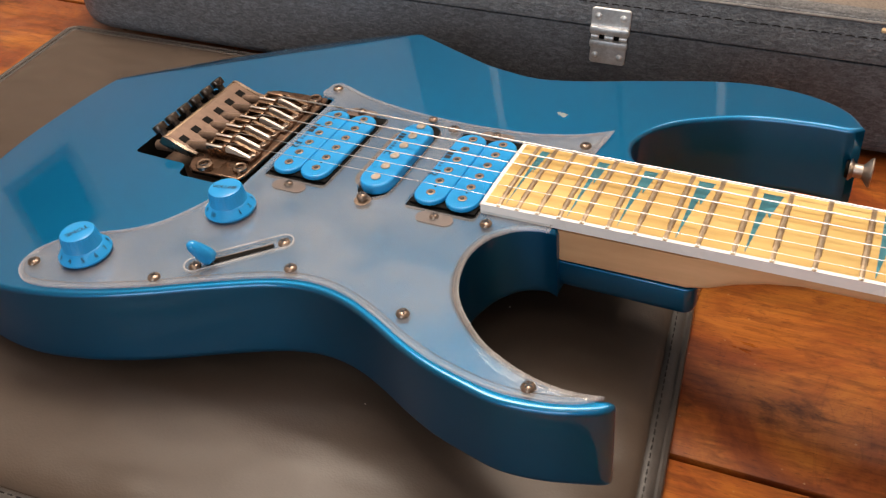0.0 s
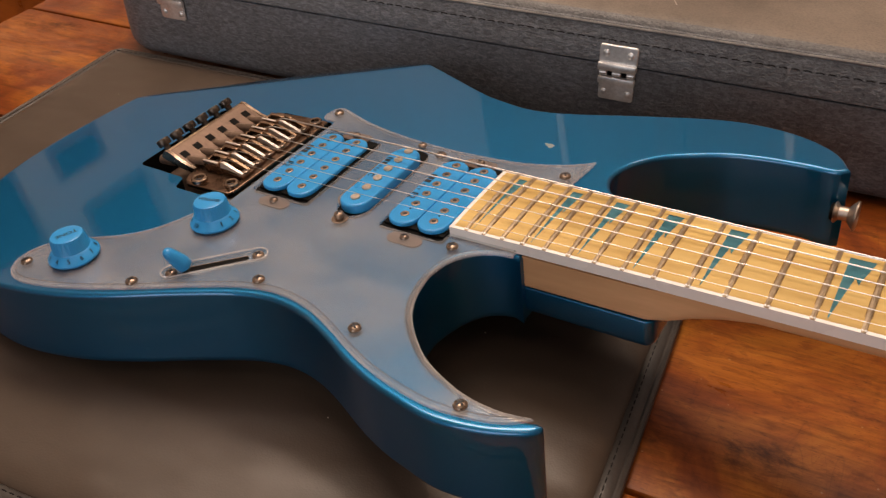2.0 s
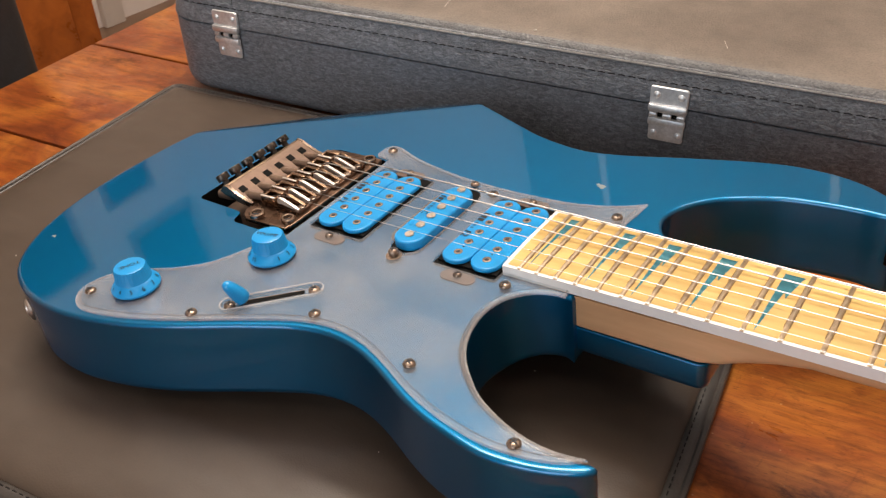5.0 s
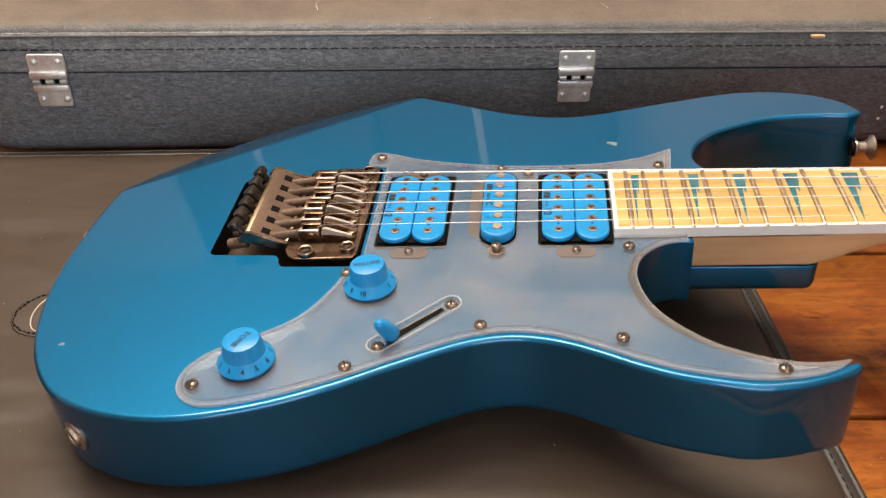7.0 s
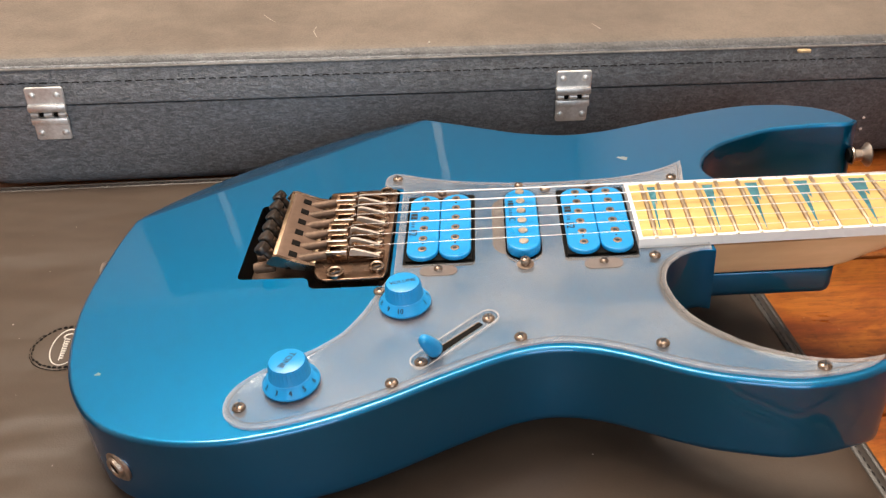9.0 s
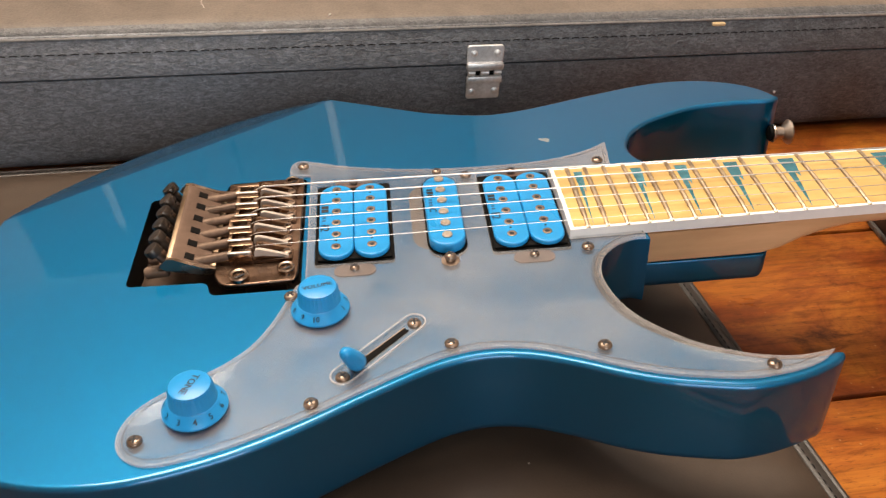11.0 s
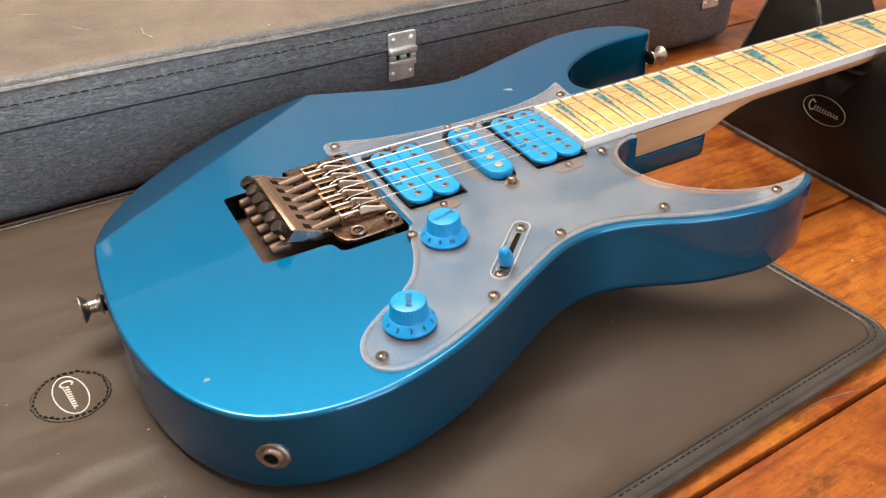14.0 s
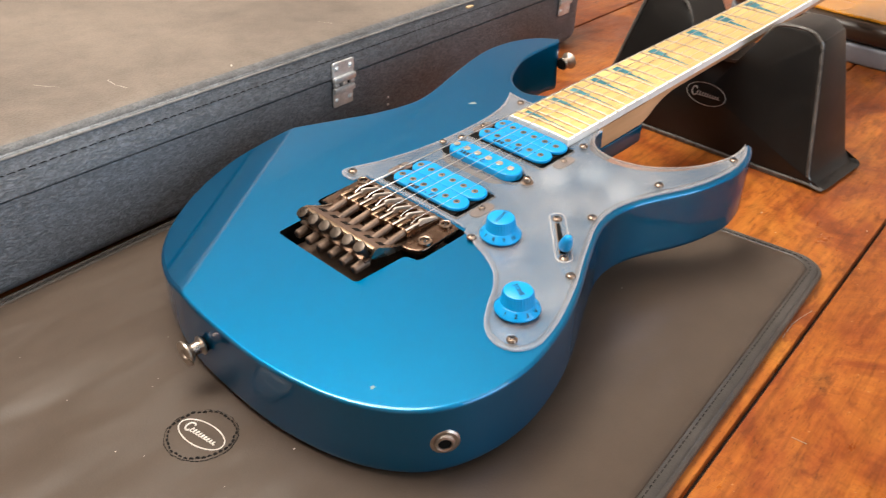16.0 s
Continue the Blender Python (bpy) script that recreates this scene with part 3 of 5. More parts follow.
def oval_patch(name, m, r, label, disc=0.0, ink=None):
    """A printed oval ring with a script-like mark, on a round patch sewn down with loose black stitches."""
    ink = ink or LOGO
    top = thing(name, label, "patch", m)
    if disc:
        c = np.array([(disc * math.cos(a), disc * math.sin(a)) for a in np.linspace(0, 2 * math.pi, 40, endpoint=False)])
        part("disc", slab(c, -0.0004, 0.0005, 0.0004), MAT, top)
        rnd = random.Random(5)
        bm = bmesh.new()
        for a in np.linspace(0, 2 * math.pi, 36, endpoint=False):
            d = disc * rnd.uniform(0.90, 0.95)
            q = [(d * math.cos(a + k), d * math.sin(a + k), 0.0005 + h) for k, h in ((0, 0), (0.05, 0.0006), (0.1, 0))]
            sweep(q, rnd.uniform(0.0004, 0.0007), 5, bm)
        for a in np.linspace(0, 2 * math.pi, 50, endpoint=False):
            d = disc * rnd.uniform(0.985, 1.015)
            sweep([(d * math.cos(a + k), d * math.sin(a + k), 0.0002) for k in (0, 0.05, 0.1)], 0.0003, 4, bm)
        part("stitching", bm, THREAD, top, "black stitches")
    e = [(0.86 * r * math.cos(a), 0.44 * r * math.sin(a), 0.0007) for a in np.linspace(0, 2 * math.pi, 49)]
    part("oval_ring", sweep(e, 0.00036, 5), ink, top, "pale printed ring")
    # flourish: a large hook and a slanting run of small loops
    hook = [(-0.50 + 0.12 * math.cos(a), 0.02 + 0.17 * math.sin(a)) for a in np.linspace(0.7, 5.6, 14)]
    wave = [(-0.40 + 1.0 * k / 90 + 0.045 * math.cos(k * 0.62) + 0.25 * (0.085 - 0.0004 * k) * math.sin(k * 0.62), (0.085 - 0.0004 * k) * math.sin(k * 0.62) - 0.03) for k in range(91)]
    bm = sweep([(x * r, y * r, 0.0007) for x, y in hook], 0.00050 * r / 0.017, 5)
    sweep([(x * r, y * r, 0.0007) for x, y in wave], 0.00026 * r / 0.017, 5, bm)
    part("script_mark", bm, ink, top, "pale flourish")
    return top


oval_patch("stitched_patch", pose(-0.174, -0.036, MAT_TOP, 0, 0, 278), 0.0185, "round stitched patch with a pale oval print, on the mat", 0.0196)


def specks():
    """Dust and crumbs scattered on the mat and the table."""
    rnd = random.Random(11)
    bm = bmesh.new()
    for k in range(70):
        if k < 34:
            q = MAT_POSE @ Vector((rnd.uniform(-0.22, 0.22), rnd.uniform(-0.16, 0.14), MAT_TOP))
        else:
            q = TABLE_TURN @ Vector((rnd.uniform(0.27, 0.8), rnd.uniform(-0.5, 0.05), 0.0))
        r = rnd.uniform(0.0002, 0.0005)
        bmesh.ops.create_icosphere(bm, subdivisions=1, radius=r, matrix=Matrix.Translation(q) @ Matrix.Diagonal((rnd.uniform(0.8, 2.2), 1, 0.5, 1)))
    tagged(part("dust_specks", bm, LOGO), "pale dust specks on mat and table", "dust", kind="stuff")
    for pts in (((0.1690, -0.2085), (0.1800, -0.2070), (0.1940, -0.2060), (0.2160, -0.2085)), ((0.0805, -0.2575), (0.0808, -0.2615), (0.0815, -0.2658))):
        line = spline([(x * 1000, y * 1000) for x, y in pts], 5) * 0.001
        tagged(part("stray_fibre", sweep([(x, y, 0.0003) for x, y in line], 0.00018, 5), LOGO_DIM), "fine pale fibre lying on the table", "fibre")


specks()

# ---------------------------------------------------------------- hard case
CASE_POSE = pose(0.0, 0.1950, 0, 0, 0, 7.05)


def latch(x, z=0.0655):
    """A two-plate draw latch: riveted plates, two folded bars and hinge knuckles between them."""
    m = CASE_POSE @ pose(x, -0.0005, z, 90, 0, 0)
    top = thing("case_latch", "scuffed silver draw latch riveted on the case", "latch", m, group="latches on the case")
    up = part("upper_plate", slab(rounded_rect(-0.0135, 0.0135, 0.0060, 0.0208, 0.0022), 0.0004, 0.0026, 0.0007), LATCH, top)
    part("upper_bar", box(-0.0137, 0.0137, 0.0022, 0.0082, 0.0006, 0.0056, 0.0016), LATCH, up)
    lo = part("lower_plate", slab(rounded_rect(-0.0125, 0.0125, -0.0208, -0.0050, 0.0022), 0.0004, 0.0022, 0.0007), LATCH, top)
    part("lower_bar", box(-0.0132, 0.0132, -0.0082, -0.0022, 0.0006, 0.0050, 0.0015), LATCH, lo)
    part("hinge_gap", box(-0.0118, 0.0118, -0.0021, 0.0021, 0.0003, 0.0022), BLACK, top, "dark hinge gap")
    for a, b in ((-0.0125, -0.0070), (-0.0032, 0.0032), (0.0070, 0.0125)):
        part("hinge_knuckle", rod((a, 0.0, 0.0026), (b, 0.0, 0.0026), 0.0021, 12), LATCH, top)
    for x2 in (-0.0086, 0.0086):
        for y2, h, plate in ((0.0148, 0.0026, up), (-0.0148, 0.0022, lo)):
            part("rivet", lathe([(0.0026, -0.0002), (0.0024, 0.0006), (0.0015, 0.0012), (0.0002, 0.0015)], 16, pose(x2, y2, h)), LATCH, plate)
    return top


def hard_case():
    x0, x1, d = -0.335, 0.598, 0.40
    top = thing("guitar_case", "long blue-black vinyl hard case with dusty brown lid", "guitar case", CASE_POSE)
    o = rounded_rect(x0, x1, 0.0, d, 0.045, 8)
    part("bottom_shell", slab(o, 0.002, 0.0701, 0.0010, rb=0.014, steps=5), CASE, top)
    nn = ring_normals(o)
    # lid: front wall, rolled bead and slightly domed top
    bm = bmesh.new()
    prof = [(0.0015, 0.0705), (-0.0006, 0.0718), (-0.0004, 0.0735), (0.0046, 0.0955), (0.0052, 0.0962), (0.0044, 0.0970), (0.0048, 0.0986), (0.0064, 0.0992), (0.0070, 0.0990)]
    rings = [loop_verts(bm, o - nn * i, z) for i, z in prof]
    for a, b in zip(rings, rings[1:]):
        bridge(bm, a, b)
    bm.faces.new(rings[0])
    bm.faces.new(rings[-1])
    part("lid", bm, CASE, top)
    bm = bmesh.new()
    prof = [(0.0068, 0.0988), (0.0078, 0.1006), (0.0120, 0.1028), (0.021, 0.1040), (0.04, 0.1046)]
    rings = [loop_verts(bm, o - nn * i * 0.99, z) for i, z in prof]
    for k, (a, b) in enumerate(zip(rings, rings[1:])):
        bridge(bm, a, b, 1 if k < 2 else 0)
    bm.faces.new(rings[-1])
    part("lid_panel", bm, CASE_TOP, top, "dusty scuffed brown lid panel", smooth=60, mats=(CASE_WORN,))
    per = np.concatenate([o - nn * 0.0046, (o - nn * 0.0046)[:1]])
    part("bead", sweep([(*q, 0.0974) for q in per], 0.0010, 6), BEAD, top, "pale worn piping")
    per = np.concatenate([o - nn * 0.0026, (o - nn * 0.0026)[:1]])
    bm = bmesh.new()
    dd = np.r_[0, np.cumsum(np.linalg.norm(np.diff(per, axis=0), axis=1))]
    for s in np.arange(0, dd[-1], 0.0075):
        if np.interp(s, dd, per[:, 1]) > 0.2:
            continue
        p = [np.array([np.interp(s + k, dd, per[:, i]) for i in (0, 1)]) for k in (0, 0.0052)]
        sweep([(*p[0], 0.0872), (*(p[0] + p[1]) / 2, 0.0876), (*p[1], 0.0872)], 0.0004, 5, bm)
    tagged(part("stitching", bm, THREAD, top, "dark stitches"), kind="stuff")
    part("overlap_strip", box(x0 + 0.044, -0.2465, -0.0011, 0.0004, 0.0, 0.0068, 0.0004, pose(0, 0.0029, 0.0880, -12.8)), CASE, top, "folded end of the covering")
    back = CASE_POSE.inverted()
    for pts, r in ((((-0.1087, 0.2689), (-0.1030, 0.2600), (-0.0968, 0.2536)), 0.0003), (((-0.0634, 0.2459), (-0.0640, 0.2340), (-0.0602, 0.2227)), 0.0003), (((0.0249, 0.2143), (0.0262, 0.2165)), 0.0005), (((-0.141, 0.312), (-0.128, 0.306)), 0.0003), (((0.152, 0.262), (0.158, 0.251)), 0.0003)):
        q = [back @ Vector((x, y, 0.1044)) for x, y in pts]
        part("scratch", sweep([(p.x, p.y, 0.1044) for p in q], r, 5), LOGO, top, "pale scratch")
    p = back @ Vector((0.306, 0.2166, 0.104))
    part("worn_spot", slab(rounded_rect(p.x - 0.005, p.x + 0.005, p.y - 0.0022, p.y + 0.0018, 0.0015), 0.1012, 0.1032, 0.0006), CHAIR_TAN, top, "pale bare spot")
    for x, z in ((0.3797, 0.037), (0.3797, 0.027), (0.2017, 0.0325), (0.2017, 0.025)):
        part("rivet", lathe([(0.0013, -0.001), (0.0013, 0.0002), (0.0008, 0.0007), (0.0001, 0.0009)], 10, pose(x, 0, z, 90)), LATCH, top, "small pale rivet")
    return top


hard_case()
for lx in (-0.252, 0.1365, 0.5275):
    latch(lx)


# ---------------------------------------------------------------- neck rest
def neck_rest():
    top = thing("neck_rest", "black vinyl neck cradle with grey piping, standing on the table", "guitar rest", pose(0.4, -0.006, 0))
    def shape(w0, w1, z1, valley, vw):
        half = [(w0, 0.004), (w0 - 0.001, 0.012), (w1 + 0.004, z1 - 0.02), (w1 - 0.002, z1 - 0.006), (w1 - 0.014, z1), (vw + 0.012, z1 - 0.002), (vw + 0.002, z1 - 0.014), (vw - 0.008, valley + 0.01), (vw - 0.02, valley)]
        pts = [(y, z) for y, z in half] + [(-y * (1 - 0.09 * max(0, 1 - z / 0.1)), z) for y, z in half[::-1]]
        return np.array(pts)
    f, b = shape(0.122, 0.088, 0.134, 0.0905, 0.036), shape(0.122, 0.084, 0.134, 0.0925, 0.036)
    f, b = (spline(q, 4, True) for q in (f, b))
    def x_at(z, back):
        return (0.088 - 0.016 * z / 0.13) if back else (0.0 + 0.012 * z / 0.13)
    bm = bmesh.new()
    rings = []
    cy = np.array([0.0, 0.06])
    for sc, dx, q, bk in ((0.93, 0.0, f, False), (0.965, 0.0, f, False), (0.99, 0.002, f, False), (1.0, 0.006, f, False), (1.0, -0.006, b, True), (0.99, -0.002, b, True), (0.965, 0.0, b, True), (0.93, 0.0, b, True)):
        qq = cy + (q - cy) * sc
        rings.append([bm.verts.new((x_at(z, bk) + dx, y, max(z, 0.002))) for y, z in qq])
    for a, c in zip(rings, rings[1:]):
        bridge(bm, a, c)
    # pillowed front
    for sc, dx in ((0.86, -0.0016), (0.7, -0.0034), (0.5, -0.0048), (0.3, -0.0056), (0.15, -0.0060), (0.04, -0.0061)):
        qq = cy + (f - cy) * sc
        rings.insert(0, [bm.verts.new((x_at(z, False) + dx, y, max(z, 0.002))) for y, z in qq])
        bridge(bm, rings[0], rings[1])
    fill(bm, [rings[0]])
    fill(bm, [rings[-1]])
    part("body", bm, REST, top, smooth=50)
    line = [(x_at(z, False) + 0.0005, *(cy + (np.array([y, z]) - cy) * 0.992)) for y, z in f]
    part("front_piping", sweep([(x, y, max(z, 0.003)) for x, y, z in line + line[:1]], 0.0016, 6), REST_TRIM, top, "grey sewn piping")
    part("base", slab(rounded_rect(0.0, 0.088, -0.1050, 0.1215, 0.012), 0.0, 0.0055, 0.0015), REST_TRIM, top, "grey base plate")


neck_rest()
oval_patch("printed_oval", pose(0.3990, -0.006, 0.056, 90, 0, -90) @ pose(0, 0, 0.0005, -5.3, 0, 0), 0.0235, "faint grey oval print on the black neck rest", 0.0, LOGO_DIM)


# ---------------------------------------------------------------- far things
def amber_board():
    top = thing("amber_board", "amber lacquered wooden body with dark edge, lying on the table", "instrument body", pose(0.965, -0.02, 0))
    o = spline([(-0.17, 0.16), (-0.185, 0.03), (-0.17, -0.09), (-0.10, -0.17), (0.04, -0.19), (0.12, -0.05), (0.12, 0.12), (0.0, 0.22), (-0.12, 0.22)], 6, True)
    part("side", slab(o, 0.0, 0.024, 0.004), GREY_BLUE, top, "grey side")
    part("burst_rim", slab(o, 0.0244, 0.050, 0.010), AMBER_DARK, top, "dark rim")
    nn = ring_normals(o)
    part("top_panel", slab(o - nn * 0.017, 0.0503, 0.054, 0.003), AMBER, top)


amber_board()


def west_things():
    ch = thing("black_chair", "black padded leather chair beside the table", "chair", pose(-0.66, -0.03, -0.75))
    part("backrest", slab(rounded_rect(-0.21, 0.21, -0.27, 0.27, 0.1, 8), -0.03, 0.03, 0.025, steps=4), CHAIR_BLACK, ch).matrix_local = pose(0.04, 0.0, 0.72, 90, 0, 90) @ pose(0, 0, 0, 0, 0, 0)
    part("seat", slab(rounded_rect(-0.45, 0.0, -0.22, 0.22, 0.06), 0.40, 0.47, 0.02), CHAIR_BLACK, ch)
    for x in (-0.42, -0.03):
        for y in (-0.19, 0.19):
            part("leg", rod((x, y, 0.0), (x, y, 0.405), 0.016, 10), DARK_METAL, ch)
    cb = thing("wooden_cabinet", "orange-brown wooden cabinet with a panelled front", "cabinet", pose(-1.62, 0.47, -0.75))
    part("carcass", box(-0.4, 0, -0.7, 0.46, 0.0, 0.56, 0.006), CHAIR_WOOD, cb)
    part("top", box(-0.42, 0.02, -0.72, 0.475, 0.5605, 0.585, 0.006), CHAIR_WOOD, cb)
    for a, b in ((-0.68, -0.13), (-0.11, 0.44)):
        d = part("door", box(0.0005, 0.018, a, b, 0.03, 0.54, 0.004), CHAIR_WOOD, cb)
        part("panel", box(0.0185, 0.026, a + 0.06, b - 0.06, 0.09, 0.48, 0.005), CHAIR_WOOD, d)
    tagged(part("trim", box(-2.297, -2.27, 1.38, 1.46, -0.75, 1.6, 0.004), TRIM_PAINT), "white painted upright trim on the wall", "trim", kind="structure")


west_things()

# ---------------------------------------------------------------- guitar
GUITAR_POSE = Matrix(((0.99663, 0.0, -0.08205, -0.00104), (-0.00111, 0.99991, -0.01346, -0.00017), (0.08204, 0.0135, 0.99654, 0.01261), (0, 0, 0, 1)))
guitar = thing("electric_guitar", "metallic blue electric guitar with maple neck, lying on a mat", "electric guitar", GUITAR_POSE)
MM = 0.001
BODY_TOP, BODY_LOW, GUARD_TOP = 0.0600, 0.0122, 0.0620
CREASE_A, CREASE_B = np.array([-0.1385, 0.026]), np.array([0.033, 0.1415])


def body_outline():
    low = [(193, -31), (185, -30.2), (173, -34), (163.5, -43), (159.3, -55), (159, -66), (162, -79), (168, -90), (177, -99.5), (188, -108), (200, -114), (215, -119), (230, -121), (241, -120.7), (247.3, -119.2)]
    out = [(247.3, -119.2), (250.0, -119.8), (250.4, -122), (248, -124.8), (243, -127.6), (232, -132), (219, -135), (205, -136), (190, -133.5), (173, -129.5), (157, -123.5), (140, -115.5), (125, -109.5), (112, -106.5), (100, -106), (88, -108), (75, -112.5), (50, -124.5), (27, -136.5), (3, -147), (-20, -154), (-44, -158), (-68, -157), (-90, -151), (-108, -140), (-123, -121), (-133, -98), (-139.5, -70), (-142, -45), (-142, -20), (-141, 5), (-138.5, 26)]
    tail = [(-138.5, 26), (-133, 49), (-124.5, 72), (-112, 95), (-96, 115), (-77, 131.5), (-57, 144.5), (-35, 153), (-12, 156.5), (10, 151.5), (33, 141.5)]
    up = [(33, 141.5), (52, 133), (72, 124), (92, 115.3), (112, 109.8), (130, 107.3), (149, 110), (167, 115), (186, 121), (205, 126.5), (223, 131.5), (242, 135.2), (260, 135.5), (277, 132.8), (293, 126.3), (305, 117), (312.5, 104.5)]
    inn = [(312.5, 104.5), (306, 100.5), (290, 101), (269, 100), (252, 97), (236, 90.5), (222, 83), (211.5, 73), (205.5, 62), (204, 52), (207.5, 43), (214, 36), (222, 30)]
    segs = [spline(q, 4)[:-1] for q in (low, out, tail, up, inn)]
    close = np.array([(222, 30), (222, 20), (205, 0), (193.5, -20), (193, -28)])
    idx = np.cumsum([len(q) for q in segs])
    return np.concatenate([*segs, close]) * MM, idx


def cavity_outline():
    pts = [(-62, 34.5), (-62, -40), (-23.5, -41), (-21, -51), (21, -51), (21, 46), (-21, 46), (-23.5, 36)]
    return round_corners(np.array(pts)[::-1] * MM, 0.0035)


def round_corners(loop, r, k=4):
    """Rounds each corner of a closed loop."""
    out = []
    for i in range(len(loop)):
        p, a, b = loop[i], loop[i - 1] - loop[i], loop[(i + 1) % len(loop)] - loop[i]
        la, lb = np.linalg.norm(a), np.linalg.norm(b)
        d = min(r, 0.45 * la, 0.45 * lb)
        q0, q1 = p + a / la * d, p + b / lb * d
        for t in np.linspace(0, 1, k + 1):
            out.append((1 - t) ** 2 * q0 + 2 * t * (1 - t) * p + t * t * q1)
    return np.array(out)


def drop(q):
    d = CREASE_B - CREASE_A
    d = d / np.linalg.norm(d)
    return np.maximum(0, (q - CREASE_A) @ np.array([-d[1], d[0]])) * 0.41


def guitar_body():
    o, idx = body_outline()
    nn = ring_normals(o)
    ztop = BODY_TOP - drop(o)
    r = 0.0023
    bm = bmesh.new()
    rings = []
    q = o - nn * (r + 0.0006)
    rings.append(loop_verts(bm, q, BODY_TOP - drop(q)))
    for a in np.linspace(0, math.pi / 2, 9):
        q = o - nn * r * (1 - math.sin(a))
        rings.append(loop_verts(bm, q, BODY_TOP - drop(q) - r * (1 - math.cos(a)) if a < 0.01 else ztop - r * (1 - math.cos(a)) - (drop(q) - drop(o)) * 0.5))
    rings.append(loop_verts(bm, o, ztop - r - 0.0008))
    # the lower rounding narrows towards the sharp corners
    rb = 0.0055
    tips = [np.array(q) for q in ((0.2485, -0.121), (0.193, -0.030), (0.222, 0.030), (0.3125, 0.1045))]
    wide = np.clip(np.min([np.linalg.norm(o - q, axis=1) for q in tips], axis=0) / 0.02, 0.05, 1)[:, None]
    lift = 0.007 * np.clip(1.2 - np.linalg.norm(o - np.array([0.193, -0.030]), axis=1) / 0.03, 0, 1)
    rings.append(loop_verts(bm, o, BODY_LOW + lift + rb + 0.0008))
    for a in np.linspace(0, math.pi / 2, 8):
        rings.append(loop_verts(bm, o - nn * wide * rb * (1 - math.cos(a)), BODY_LOW + lift + rb * (1 - math.sin(a))))
    for a, b in zip(rings, rings[1:]):
        bridge(bm, a, b)
    top = rings[0]
    i0, i1 = idx[1], idx[2]
    # flat top with the tremolo cavity sunk into it, and the sloping forearm facet
    c = cavity_outline()
    ca, cb = loop_verts(bm, c, BODY_TOP), loop_verts(bm, c, BODY_TOP - 0.017)
    bridge(bm, ca, cb, 1)
    f = bm.faces.new(cb)
    f.material_index = 2
    fill(bm, [top[i1:] + top[: i0 + 1], ca])
    bm.faces.new(top[i0 : i1 + 1])
    fill(bm, [rings[-1]])
    crease = bm.edges.get((top[i0], top[i1]))
    if crease:
        bmesh.ops.bevel(bm, geom=[crease], offset=0.0022, segments=4, affect="EDGES", profile=0.5)
    part("body", bm, PAINT, guitar, "metallic blue lacquered body", smooth=15, mats=(BLACK, CAVITY))
    # heel under the neck
    part("heel", slab(rounded_rect(0.185, 0.2590, -0.0277, 0.0277, 0.006), 0.0225, 0.0403, 0.0007, rb=0.006), PAINT, guitar)


guitar_body()

HUM_X, SINGLE_X = (0.0465, 0.1330), 0.0923
SWITCH_A, SWITCH_B = np.array([0.0407, -0.1124]), np.array([0.0722, -0.0825])


def guard_outline():
    a = spline([(11, 50), (12, 59), (16, 62.5), (23, 61.3), (45, 53), (79, 46), (113, 43.5), (145, 44.5), (162, 47.5), (178, 53), (191.5, 61)], 5)
    b = spline([(191.5, 61), (190.5, 50), (189, 38), (190, 29)], 3)
    c = spline([(190, -33), (184, -33.2), (174.5, -37), (166, -45.5), (162.2, -56), (162, -66), (165, -79), (171, -90.5), (180, -100.5), (190.5, -109.3), (202, -115.3), (216, -120.2), (231, -122), (246, -120)], 4)
    d = spline([(246, -120), (240, -125), (230, -129), (218, -131.3), (205, -132), (190, -130), (173, -126), (157, -120), (140, -112), (125, -106), (112, -103), (100, -102.5), (88, -104.5), (75, -109), (50, -121), (27, -133), (3, -143.3), (-15, -149), (-29, -151.5), (-38, -149.5), (-44.5, -143.5), (-46.5, -135), (-44, -126), (-37, -117.5), (-24, -108.5), (-11, -101), (1, -90), (9, -76), (14.5, -62), (19, -50.5)], 4)
    e = np.array([(23, -49), (23, 46), (13, 47)])
    return np.concatenate([a[:-1], b, c[:-1], d, e]) * MM


